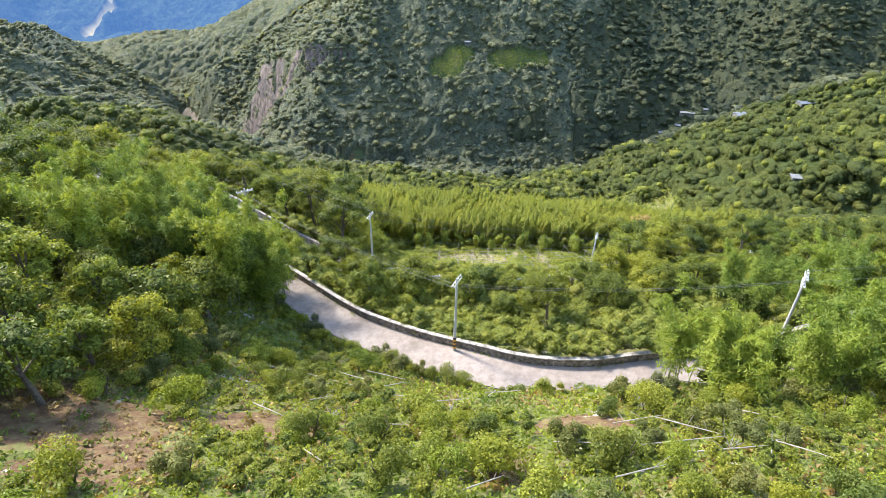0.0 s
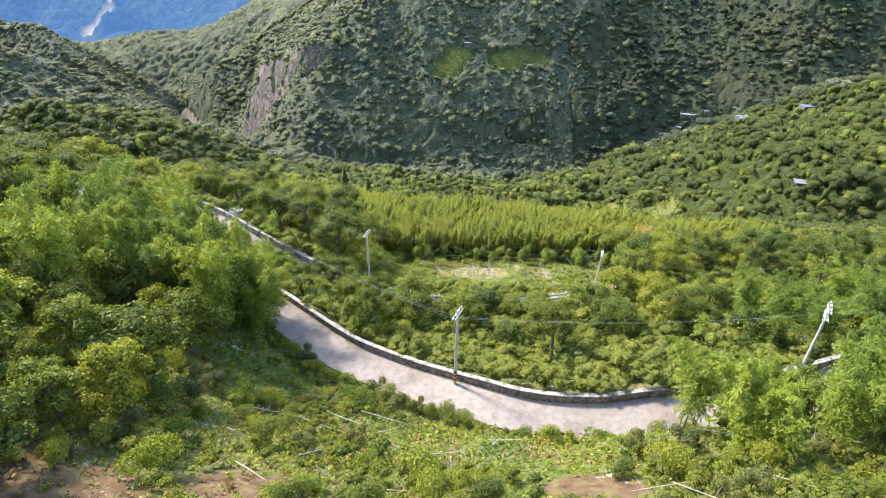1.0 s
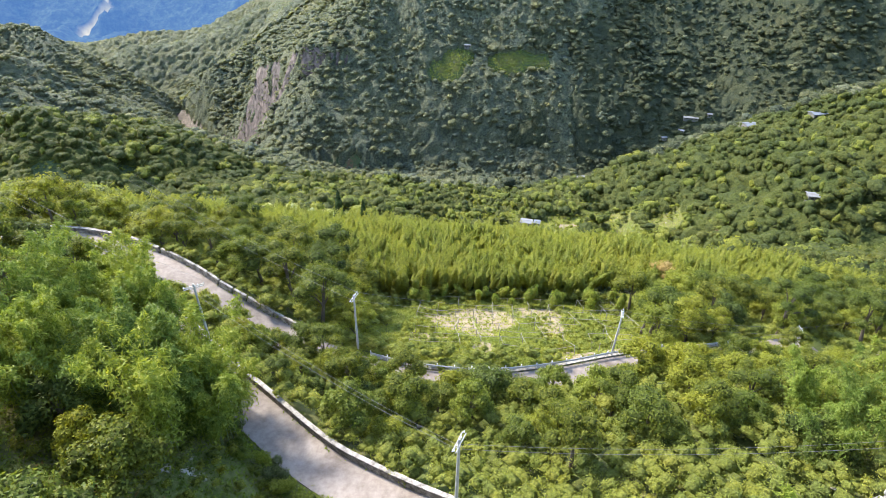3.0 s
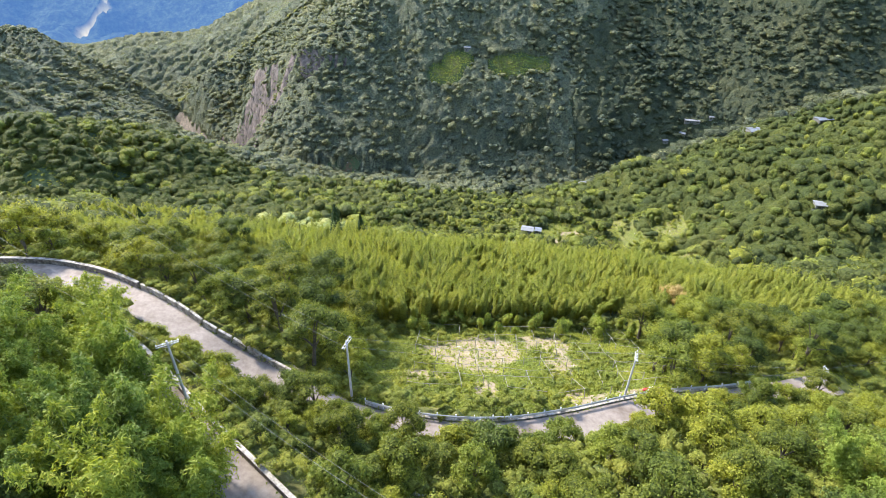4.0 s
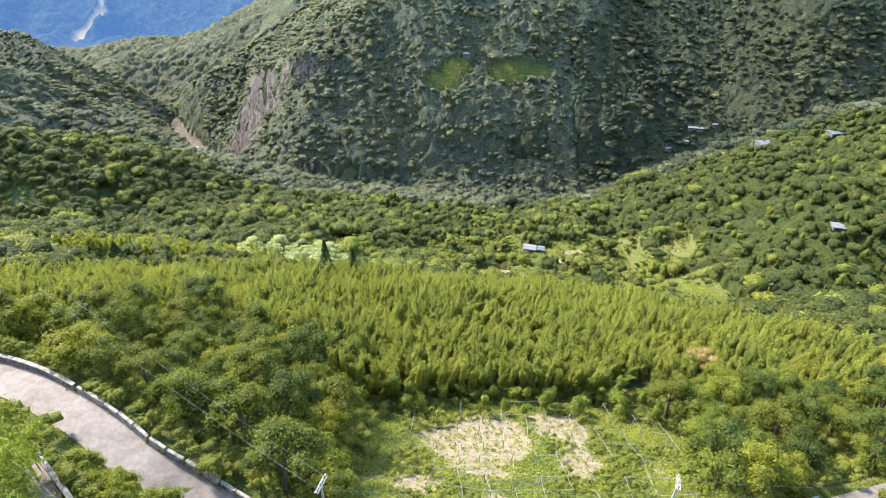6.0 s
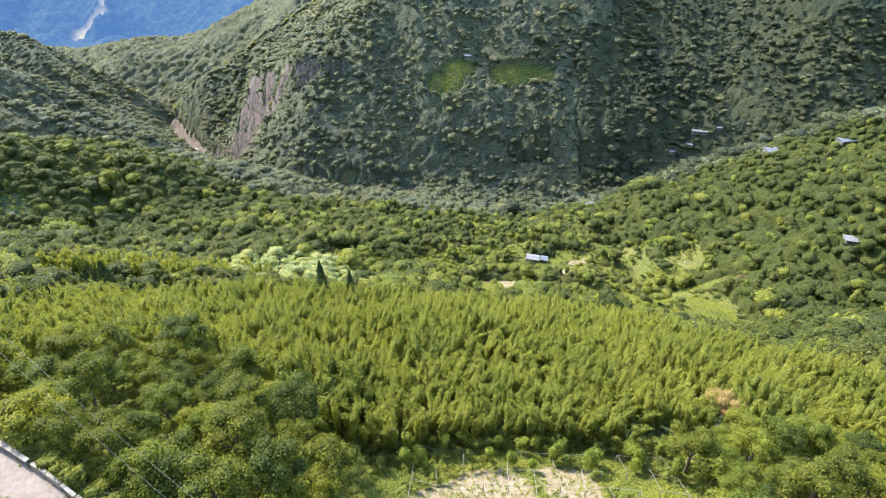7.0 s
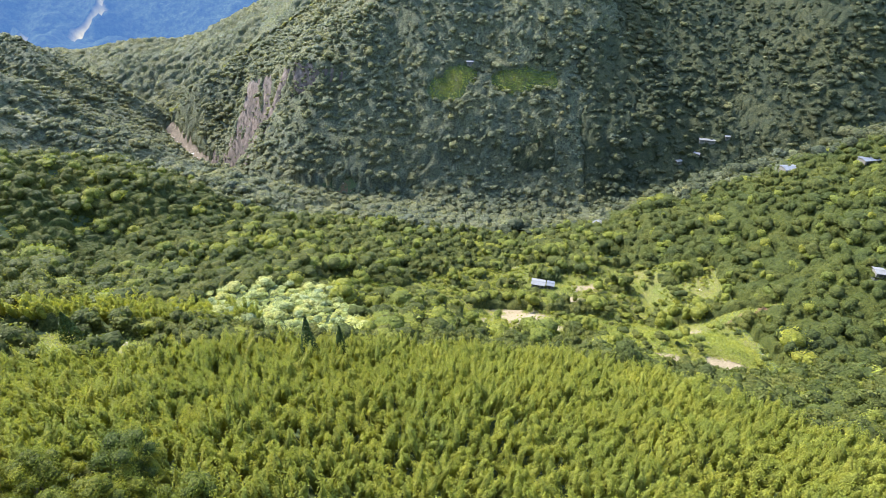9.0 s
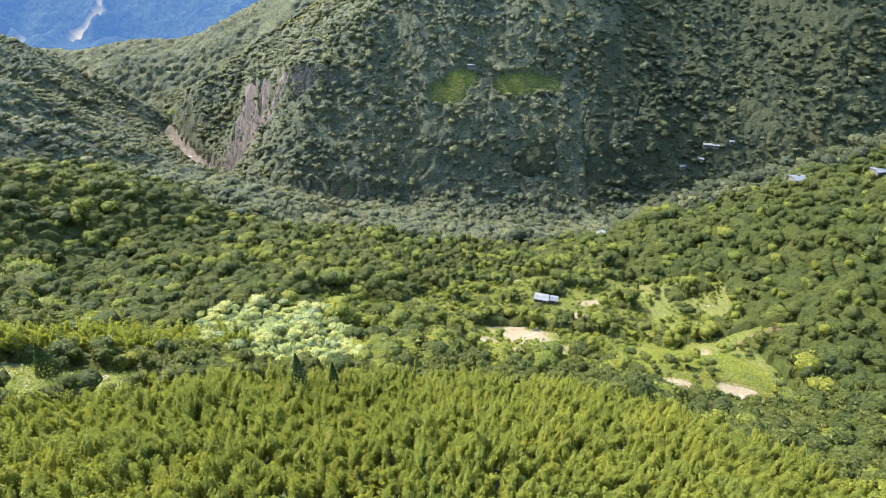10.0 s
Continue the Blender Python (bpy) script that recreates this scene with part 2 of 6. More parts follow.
def leaf_material(name, dark, mid, light, through_=0.35, rough=0.5, patch=6.0, grain=0.0, vary=0.85):
    """Foliage: each leaf its own shade, each plant its own hue, light shining through. With a grain in metres: a mass of small leaves."""
    dark, mid, light = ((c[0] * 1.04, c[1] * 0.99, c[2]) for c in (dark, mid, light))
    m, n, l, bsdf = material(name)
    geo = n.new("ShaderNodeNewGeometry")
    if grain:
        fine = noise_of(n, l, 2.2 / grain, 4, rough=0.7)
        clump = add(n, "TexVoronoi", Scale=1 / grain)
        l.new(geo.outputs["Position"], clump.inputs["Vector"])
        split = n.new("ShaderNodeSeparateColor")
        l.new(clump.outputs["Color"], split.inputs[0])
        both = add(n, "Mix")
        both.inputs[0].default_value = 0.55
        l.new(split.outputs[0], both.inputs[2])
        l.new(fine, both.inputs[3])
        base = colours(n, l, both.outputs[0], (0.2, tuple(0.6 * c for c in dark)), (0.38, dark), (0.55, mid), (0.78, light))
        dome = add(n, "Math")
        dome.operation = "SUBTRACT"
        l.new(fine, dome.inputs[0])
        l.new(clump.outputs["Distance"], dome.inputs[1])
        bump(n, l, dome.outputs[0], 1.0, grain * 1.1, bsdf)
    else:
        base = colours(n, l, geo.outputs["Random Per Island"], (0.0, dark), (0.5, mid), (1.0, light))
    at = n.new("ShaderNodeAttribute")
    at.attribute_name = "hue"
    ob = n.new("ShaderNodeObjectInfo")
    mix = add(n, "Math")
    mix.operation = "ADD"
    l.new(at.outputs["Fac"], mix.inputs[0])
    l.new(ob.outputs["Random"], mix.inputs[1])
    frac = add(n, "Math")
    frac.operation = "FRACT"
    l.new(mix.outputs[0], frac.inputs[0])
    plant = colours(n, l, frac.outputs[0], (0.0, (0.62, 0.72, 0.75)), (0.35, (0.95, 1.0, 0.8)), (0.7, (1.25, 1.15, 0.72)), (0.955, (1.1, 1.12, 0.9)), (1.0, (1.25, 1.12, 0.8)))
    base = blend(n, l, vary, base, plant, "MULTIPLY")
    wide = colours(n, l, noise_of(n, l, 1 / patch, 3), (0.3, (0.78, 0.85, 0.85)), (0.7, (1.2, 1.12, 0.95)))
    base = blend(n, l, 0.8, base, wide, "MULTIPLY")
    l.new(base, bsdf.inputs["Base Color"])
    bsdf.inputs["Roughness"].default_value = rough
    bsdf.inputs["Specular IOR Level"].default_value = 0.18
    tr = n.new("ShaderNodeBsdfTranslucent")
    l.new(blend(n, l, 1.0, base, (1.25, 1.2, 0.55), "MULTIPLY"), tr.inputs[0])
    sh = n.new("ShaderNodeMixShader")
    sh.inputs[0].default_value = through_
    l.new(bsdf.outputs[0], sh.inputs[1])
    l.new(tr.outputs[0], sh.inputs[2])
    l.new(sh.outputs[0], n["Material Output"].inputs[0])
    return m


BAMBOO_LEAF = leaf_material("bamboo_leaf", (0.120, 0.180, 0.034), (0.195, 0.268, 0.053), (0.300, 0.360, 0.090), 0.42)
GROVE_LEAF = leaf_material("grove_leaf", (0.245, 0.280, 0.058), (0.295, 0.336, 0.068), (0.340, 0.376, 0.082), 0.45, patch=14.0, vary=0.4)
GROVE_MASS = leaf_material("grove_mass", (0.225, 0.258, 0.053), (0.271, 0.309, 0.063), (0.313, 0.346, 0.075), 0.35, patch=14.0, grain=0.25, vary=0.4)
TREE_LEAF = leaf_material("tree_leaf", (0.078, 0.108, 0.024), (0.130, 0.166, 0.036), (0.210, 0.247, 0.062), 0.38)
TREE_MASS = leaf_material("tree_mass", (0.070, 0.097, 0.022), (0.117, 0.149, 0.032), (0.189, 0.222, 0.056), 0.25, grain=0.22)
WOOD_LEAF = leaf_material("wood_leaf", (0.100, 0.128, 0.042), (0.132, 0.162, 0.052), (0.172, 0.200, 0.067), 0.4, patch=40.0, vary=0.6)
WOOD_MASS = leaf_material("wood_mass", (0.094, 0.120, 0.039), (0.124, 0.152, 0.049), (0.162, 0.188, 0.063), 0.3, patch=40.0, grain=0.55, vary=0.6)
# pale, bluish and low in contrast: distance haze painted into the leaf colour
HAZY_LEAF = leaf_material("hazy_mountain_leaf", (0.162, 0.192, 0.138), (0.220, 0.255, 0.180), (0.290, 0.325, 0.225), 0.45, patch=60.0, vary=0.35)
HAZY_MASS = leaf_material("hazy_mountain_mass", (0.157, 0.186, 0.134), (0.213, 0.247, 0.175), (0.281, 0.315, 0.218), 0.35, patch=60.0, grain=1.4, vary=0.35)
# darker copy of the mountain foliage, cloud shade put into its colour
SHADED_LEAF = leaf_material("shaded_leaf", (0.082, 0.104, 0.068), (0.120, 0.146, 0.090), (0.170, 0.196, 0.122), 0.4, patch=50.0, vary=0.4)
SHADED_MASS = leaf_material("shaded_mass", (0.078, 0.099, 0.065), (0.114, 0.139, 0.085), (0.162, 0.186, 0.116), 0.3, patch=50.0, grain=0.9, vary=0.4)
# paler copy of the haze-tinted mountain leaves
PALE_HAZY_LEAF = leaf_material("pale_hazy_leaf", (0.203, 0.227, 0.138), (0.275, 0.301, 0.181), (0.363, 0.384, 0.226), 0.45, patch=60.0, vary=0.35)
PALE_HAZY_MASS = leaf_material("pale_hazy_mass", (0.192, 0.215, 0.131), (0.261, 0.286, 0.171), (0.344, 0.364, 0.214), 0.35, patch=60.0, grain=1.4, vary=0.35)
# darker copy of the valley foliage, shade on the right put into its colour
SHADED_WOOD_LEAF = leaf_material("shaded_wood_leaf", (0.085, 0.115, 0.036), (0.118, 0.150, 0.045), (0.155, 0.187, 0.058), 0.4, patch=30.0, vary=0.5)
SHADED_WOOD_MASS = leaf_material("shaded_wood_mass", (0.080, 0.108, 0.034), (0.110, 0.140, 0.042), (0.145, 0.175, 0.054), 0.3, patch=30.0, grain=0.5, vary=0.5)
SHRUB_LEAF = leaf_material("shrub_leaf", (0.135, 0.17, 0.03), (0.21, 0.25, 0.045), (0.31, 0.345, 0.08), 0.4)
SHRUB_MASS = leaf_material("shrub_mass", (0.12, 0.15, 0.028), (0.19, 0.225, 0.042), (0.28, 0.31, 0.07), 0.3, grain=0.16)
WEED_LEAF = leaf_material("weed_leaf", (0.115, 0.165, 0.028), (0.185, 0.245, 0.042), (0.28, 0.335, 0.065), 0.4, patch=4.0)
PALE_LEAF = leaf_material("pale_leaf", (0.32, 0.38, 0.18), (0.46, 0.52, 0.29), (0.60, 0.66, 0.42), 0.35)
PALE_MASS = leaf_material("pale_mass", (0.28, 0.34, 0.16), (0.42, 0.48, 0.26), (0.55, 0.61, 0.38), 0.25, grain=0.5)
VINE_LEAF = leaf_material("vine_leaf", (0.220, 0.262, 0.062), (0.275, 0.322, 0.075), (0.335, 0.380, 0.098), 0.4, patch=5.0, vary=0.5)
VINE_MASS = leaf_material("vine_mass", (0.198, 0.236, 0.056), (0.248, 0.290, 0.068), (0.302, 0.342, 0.088), 0.3, patch=5.0, grain=0.16, vary=0.5)
LIGHT_LEAF = leaf_material("light_wood_leaf", (0.200, 0.245, 0.055), (0.260, 0.305, 0.070), (0.330, 0.370, 0.092), 0.4, patch=25.0, vary=0.6)
LIGHT_MASS = leaf_material("light_wood_mass", (0.184, 0.225, 0.051), (0.239, 0.281, 0.064), (0.304, 0.340, 0.085), 0.3, patch=25.0, grain=0.5, vary=0.6)
DRY_LEAF = leaf_material("dry_leaf", (0.12, 0.085, 0.04), (0.21, 0.155, 0.075), (0.33, 0.26, 0.14), 0.3, patch=3.0)
DARK_LEAF = leaf_material("conifer_leaf", (0.03, 0.055, 0.02), (0.05, 0.085, 0.028), (0.07, 0.11, 0.04), 0.2)
ORANGE_LEAF = leaf_material("rust_leaf", (0.280, 0.210, 0.100), (0.380, 0.290, 0.155), (0.480, 0.390, 0.230), 0.35)
GREY_LEAF = leaf_material("grey_leaf", (0.085, 0.102, 0.036), (0.130, 0.147, 0.054), (0.190, 0.207, 0.083), 0.3)


def ground_material():
    m, n, l, bsdf = material("ground")
    fine = noise_of(n, l, 1.3, 8, rough=0.7)
    wide = noise_of(n, l, 0.3, 8, rough=0.7)
    dry = noise_of(n, l, 0.09, 5, rough=0.7)
    grass = colours(n, l, fine, (0.25, (0.065, 0.08, 0.022)), (0.5, (0.125, 0.15, 0.04)), (0.75, (0.20, 0.205, 0.075)))
    soil = colours(n, l, fine, (0.3, (0.085, 0.05, 0.027)), (0.5, (0.17, 0.105, 0.06)), (0.62, (0.20, 0.16, 0.07)), (0.8, (0.28, 0.21, 0.13)))
    tan = colours(n, l, fine, (0.3, (0.20, 0.155, 0.095)), (0.6, (0.33, 0.27, 0.175)), (0.8, (0.42, 0.355, 0.25)))
    rock = colours(n, l, noise_of(n, l, 0.16, 9, rough=0.75), (0.3, (0.06, 0.055, 0.045)), (0.5, (0.15, 0.125, 0.10)), (0.68, (0.26, 0.22, 0.18)))
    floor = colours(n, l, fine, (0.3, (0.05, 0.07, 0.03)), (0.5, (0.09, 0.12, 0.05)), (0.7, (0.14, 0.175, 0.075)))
    scree = colours(n, l, noise_of(n, l, 0.03, 8), (0.3, (0.42, 0.38, 0.31)), (0.7, (0.62, 0.58, 0.50)))
    straw = colours(n, l, fine, (0.3, (0.13, 0.12, 0.045)), (0.7, (0.27, 0.24, 0.11)))
    col = blend(n, l, colours(n, l, dry, (0.45, (0.0, 0.0, 0.0)), (0.62, (0.75, 0.75, 0.75))), grass, straw)
    for name, c in (("floor", floor), ("soil", soil), ("tan", tan), ("rock", rock), ("scree", scree)):
        at = n.new("ShaderNodeAttribute")
        at.attribute_name = name
        w = add(n, "Math")
        w.operation = "MULTIPLY_ADD"
        l.new(wide, w.inputs[0])
        w.inputs[1].default_value = 3.4
        w.inputs[2].default_value = -1.7
        s = add(n, "Math")
        s.operation = "ADD"
        l.new(at.outputs["Fac"], s.inputs[0])
        l.new(w.outputs[0], s.inputs[1])
        edge = add(n, "MapRange")
        l.new(s.outputs[0], edge.inputs[0])
        edge.inputs[1].default_value, edge.inputs[2].default_value = 0.42, 0.58
        col = blend(n, l, edge.outputs[0], col, c)
    l.new(col, bsdf.inputs["Base Color"])
    bsdf.inputs["Roughness"].default_value = 0.95
    bsdf.inputs["Specular IOR Level"].default_value = 0.15
    bump(n, l, fine, 0.8, 0.4, bsdf)
    return m


def plain_material(name, stops, scale, rough=0.8, bump_d=0.01, detail=6, metal=0.0, scale2=None, second=None, local=False):
    m, n, l, bsdf = material(name)
    co = n.new("ShaderNodeTexCoord").outputs["Object"] if local else None
    f = noise_of(n, l, scale, detail, co, 0.65)
    col = colours(n, l, f, *stops)
    if second:
        col = blend(n, l, 0.8, col, colours(n, l, noise_of(n, l, scale2, 4, co), *second), "MULTIPLY")
    l.new(col, bsdf.inputs["Base Color"])
    bsdf.inputs["Roughness"].default_value, bsdf.inputs["Metallic"].default_value = rough, metal
    bump(n, l, f, 0.5, bump_d, bsdf)
    return m


GROUND = ground_material()
CONCRETE = plain_material("road_concrete", [(0.3, (0.21, 0.175, 0.148)), (0.55, (0.29, 0.25, 0.22)), (0.75, (0.345, 0.305, 0.27))], 1.6, 0.85, 0.01,
                          scale2=0.3, second=[(0.3, (0.5, 0.43, 0.38)), (0.45, (0.88, 0.84, 0.81)), (0.7, (1.08, 1.05, 1.04))])
# weathered stone, darkened so that the face's shade is in the colour
SHADED_WALL_STONE = plain_material("old_shaded_parapet", [(0.35, (0.07, 0.06, 0.05)), (0.5, (0.19, 0.165, 0.14)), (0.66, (0.36, 0.32, 0.28))], 2.6, 0.9, 0.04,
                            scale2=0.6, second=[(0.35, (0.6, 0.6, 0.55)), (0.65, (1.15, 1.12, 1.1))])
CAP_STONE = plain_material("parapet_cap", [(0.35, (0.12, 0.108, 0.09)), (0.48, (0.30, 0.27, 0.235)), (0.66, (0.50, 0.46, 0.41))], 1.9, 0.9, 0.02)
POLE_CONCRETE = plain_material("pole_concrete", [(0.3, (0.38, 0.37, 0.34)), (0.7, (0.52, 0.51, 0.48))], 3.0, 0.8, 0.004)
STEEL = plain_material("galvanised_steel", [(0.3, (0.42, 0.41, 0.385)), (0.7, (0.58, 0.565, 0.53))], 4.0, 0.55, 0.002, metal=0.3)
WHITE_PAINT = plain_material("white_paint", [(0.3, (0.70, 0.70, 0.69)), (0.7, (0.82, 0.82, 0.81))], 3.0, 0.5, 0.002)
WIRE = plain_material("wire", [(0.3, (0.16, 0.16, 0.16)), (0.7, (0.26, 0.26, 0.26))], 2.0, 0.6, 0.0, metal=0.3)
BLACK = plain_material("black_paint", [(0.3, (0.02, 0.02, 0.02)), (0.7, (0.04, 0.04, 0.04))], 5.0, 0.6, 0.001)
YELLOW = plain_material("yellow_paint", [(0.3, (0.62, 0.30, 0.03)), (0.7, (0.75, 0.40, 0.05))], 5.0, 0.6, 0.001)
BARK = plain_material("bark", [(0.3, (0.07, 0.055, 0.04)), (0.7, (0.17, 0.14, 0.11))], 5.0, 0.9, 0.03)
CULM = plain_material("bamboo_culm", [(0.3, (0.13, 0.17, 0.05)), (0.7, (0.24, 0.26, 0.10))], 2.0, 0.5, 0.003)
DRY_CANE = plain_material("dry_cane", [(0.3, (0.24, 0.21, 0.16)), (0.7, (0.40, 0.37, 0.31))], 3.0, 0.7, 0.003)

# ---------------------------------------------------------------- mesh helpers


def mesh_of(name, verts, faces_flat, sizes, mat, hue=None, smooth=False):
    """A mesh from arrays: corner indices one after another, and the corner count of each face."""
    me = bpy.data.meshes.new(name)
    verts = np.asarray(verts, np.float32)
    faces_flat, sizes = np.asarray(faces_flat, np.int32), np.asarray(sizes, np.int32)
    me.vertices.add(len(verts))
    me.vertices.foreach_set("co", verts.ravel())
    me.loops.add(len(faces_flat))
    me.loops.foreach_set("vertex_index", faces_flat)
    me.polygons.add(len(sizes))
    me.polygons.foreach_set("loop_start", np.concatenate([[0], np.cumsum(sizes)[:-1]]).astype(np.int32))
    me.polygons.foreach_set("loop_total", sizes)
    if smooth:
        me.polygons.foreach_set("use_smooth", np.ones(len(sizes), bool))
    if hue is not None:
        a = me.attributes.new("hue", "FLOAT", "FACE")
        a.data.foreach_set("value", np.asarray(hue, np.float32))
    me.materials.append(mat)
    me.update(calc_edges=True)
    return me


def part(name, bm, mat, parent, label=""):
    """Links a bmesh, or a mesh, as one object under a thing or a part."""
    if isinstance(bm, bpy.types.Mesh):
        me = bm
    else:
        me = bpy.data.meshes.new(name)
        bm.to_mesh(me)
        bm.free()
        me.materials.append(mat)
    ob = new(name, me)
    ob.parent = parent
    return tagged(ob, label) if label else ob


def box(bm, size, m):
    bmesh.ops.create_cube(bm, size=1, matrix=m @ Matrix.Diagonal((*size, 1)))


def tube(name, mat, points, radii, sides=6):
    """One connected, tapering tube through points."""
    p, rings = np.array(points, float), []
    t = np.gradient(p, axis=0)
    for c, d, r in zip(p, t, radii):
        d = d / np.linalg.norm(d)
        u = np.cross(d, (0.31, 0.95, 0.05))
        u /= np.linalg.norm(u)
        v = np.cross(d, u)
        a = 2 * np.pi * np.arange(sides) / sides
        rings.append(c + r * (np.cos(a)[:, None] * u + np.sin(a)[:, None] * v))
    return ribbon(name, mat, rings)


def rod(bm, a, b, ra, rb, sides=8, caps=True):
    a, b = Vector(a), Vector(b)
    m = Matrix.Translation((a + b) / 2) @ (b - a).to_track_quat("Z", "Y").to_matrix().to_4x4()
    bmesh.ops.create_cone(bm, cap_ends=caps, segments=sides, radius1=ra, radius2=rb, depth=(b - a).length, matrix=m)


def ribbon(name, mat, sections):
    """A closed body swept through equal cross-sections (rings of points)."""
    s = np.array(sections)
    k, r = s.shape[:2]
    f = []
    for i in range(k - 1):
        for j in range(r):
            a, b = i * r + j, i * r + (j + 1) % r
            f.append((a, b, b + r, a + r))
    f.append(tuple(range(r))[::-1])
    f.append(tuple((k - 1) * r + j for j in range(r)))
    me = bpy.data.meshes.new(name)
    me.from_pydata(s.reshape(-1, 3).tolist(), [], f)
    me.materials.append(mat)
    return me


def leaves(points, normals, length, width, droop=0.0, gen=None, tri=False):
    """One four-cornered leaf at each point, facing about along its normal. Returns corners, 4 a leaf."""
    n = len(points)
    g = gen or rng
    nn = normals / np.maximum(np.linalg.norm(normals, axis=1), 1e-6)[:, None]
    any_ = g.normal(size=(n, 3))
    any_[:, 2] -= droop
    t = any_ - nn * np.sum(any_ * nn, 1)[:, None]
    t /= np.maximum(np.linalg.norm(t, axis=1), 1e-6)[:, None]
    s = np.cross(nn, t)
    L = (length * g.uniform(0.7, 1.3, n))[:, None]
    W = (width * g.uniform(0.7, 1.3, n))[:, None]
    if tri:
        return np.stack([points - t * L * 0.55 - s * W * 0.2, points + s * W * 0.75 + nn * L * 0.06, points + t * L * 0.6 - s * W * 0.35 - nn * L * 0.08], 1)
    return np.stack([points - t * L * 0.5, points + s * W * 0.5 + nn * L * 0.08, points + t * L * 0.5 - nn * L * 0.1, points - s * W * 0.5 + nn * L * 0.08], 1)


def leaf_mesh(name, quads, mat, hue=None):
    q, k = quads.shape[:2]
    return mesh_of(name, quads.reshape(-1, 3), np.arange(q * k), np.full(q, k), mat, hue)


def sphere_dirs(n, g, low=-0.4):
    z = g.uniform(low, 1, n)
    a = g.uniform(0, 2 * np.pi, n)
    r = np.sqrt(1 - z * z)
    return np.stack([r * np.cos(a), r * np.sin(a), z], 1)


# ---------------------------------------------------------------- ground
def growing(start, step, ratio, end):
    out = [start]
    while out[-1] < end:
        step *= ratio
        out.append(out[-1] + step)
    return out


gx = np.array([-v for v in growing(64, 1, 1.028, 2600)][::-1] + list(np.arange(-63, 64, 1.0)) + growing(64, 1, 1.028, 2600))
gy = np.array([-v for v in growing(48, 1, 1.15, 260)][::-1] + list(np.arange(-47, 66, 1.0)) + growing(66, 1, 1.018, 3600))
GX, GY = np.meshgrid(gx, gy)
GZ = land(GX, GY)


def patch(x, y, cx, cy, rx, ry, turn=0.0):
    """1 inside an oval patch of ground, falling to 0 at twice its radius."""
    c, s = math.cos(radians(turn)), math.sin(radians(turn))
    u, v = (x - cx) * c + (y - cy) * s, -(x - cx) * s + (y - cy) * c
    return np.clip(1.5 - np.hypot(u / rx, v / ry), 0, 1)


SOIL = [(-17, -24, 6.5, 3.4, -20), (-9, -21, 4, 2, 0), (9, -20, 2.6, 1.5, 0), (2, -25, 3.5, 1.7, 0), (34, 40, 2, 1.5, 0), (116, 206, 12, 3.5, 10), (104, 157, 12, 5, -30), (-120, 556, 12, 4, 20)]
TAN = [(4.5, 46, 6.5, 8.5, 0), (15, 50, 4, 5, -30), (16, 42.5, 2.4, 4.5, 10), (4.8, 32, 2.2, 3, 0), (16, 30, 2.6, 2.6, 0), (-3.8, 35.5, 3, 1.8, 0), (26, 31.5, 5, 1.5, -5), (27, 211, 12, 18, 20), (16, 188, 18, 8, 10), (-4, 213, 5, 4, 0),
       (-86, 113, 2, 3, 20), (48, 230, 9, 3, 0), (66, 168, 8, 5, 10), (88, 166, 9, 6, 0), (90, 201, 5, 5, 0), (36, 236, 5, 4, 0), (60, 252, 8, 2.5, 10), (18, 228, 5, 3, 0), (6, 206, 10, 5, 10), (24, 224, 6, 9, 15), (52, 238, 14, 3, 0)]


def spread(table, x, y):
    v = np.max([patch(x, y, *row) for row in table], axis=0)
    return np.clip(v + 1.3 * (fbm(x, y, 4.5, 88, 3) - 0.5) * (v > 0), 0, 1)


CLEARINGS = [(-20, 636, 20, 11), (-7, 647, 19, 10), (50, 645, 25, 10), (76, 650, 22, 9), (84, 188, 27, 33), (22, 204, 22, 27), (11, 43, 24, 17), (-86, 113, 5, 7), (-88, 121, 24, 9), (118, 208, 10, 4), (37, 251, 9, 8), (60, 214, 24, 14), (52, 250, 20, 9)]


def sunny(x, y):
    """The open, half-cleared valley floor."""
    return (((x - 48) / 75) ** 2 + ((y - 232) / 50) ** 2 < 1) | (((x + 30) / 45) ** 2 + ((y - 215) / 28) ** 2 < 1)


ny, nx = GX.shape
idx = np.arange(ny * nx).reshape(ny, nx)
quads = np.stack([idx[:-1, :-1], idx[:-1, 1:], idx[1:, 1:], idx[1:, :-1]], -1).reshape(-1, 4)
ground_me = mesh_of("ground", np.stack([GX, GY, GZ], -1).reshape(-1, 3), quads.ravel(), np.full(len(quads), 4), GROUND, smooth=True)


def cliff_mask(x, y):
    """1 on the bare rock of the steep face above the gorge."""
    x, y = np.asarray(x, float), np.asarray(y, float)
    out = np.zeros(x.shape)
    m = (x > -345) & (x < -120) & (y > 596) & (y < 765)
    if m.any():
        px, py = x[m], y[m]
        steep = np.hypot(land(px + 2, py) - land(px - 2, py), land(px, py + 2) - land(px, py - 2)) / 4
        bare = np.interp(px, [-345, -320, -235, -200, -150], [0.2, 0.85, 0.95, 0.7, 0.5])
        v = bare + 1.3 * (vnoise(px * 1.6, py, 18, 83) - 0.5) + 0.8 * (vnoise(px * 2, py, 7, 84) - 0.5)
        out[m] = np.clip(2.5 * (v - 0.55), 0, 1) * ramp(1.15, 1.5, steep)
    return out


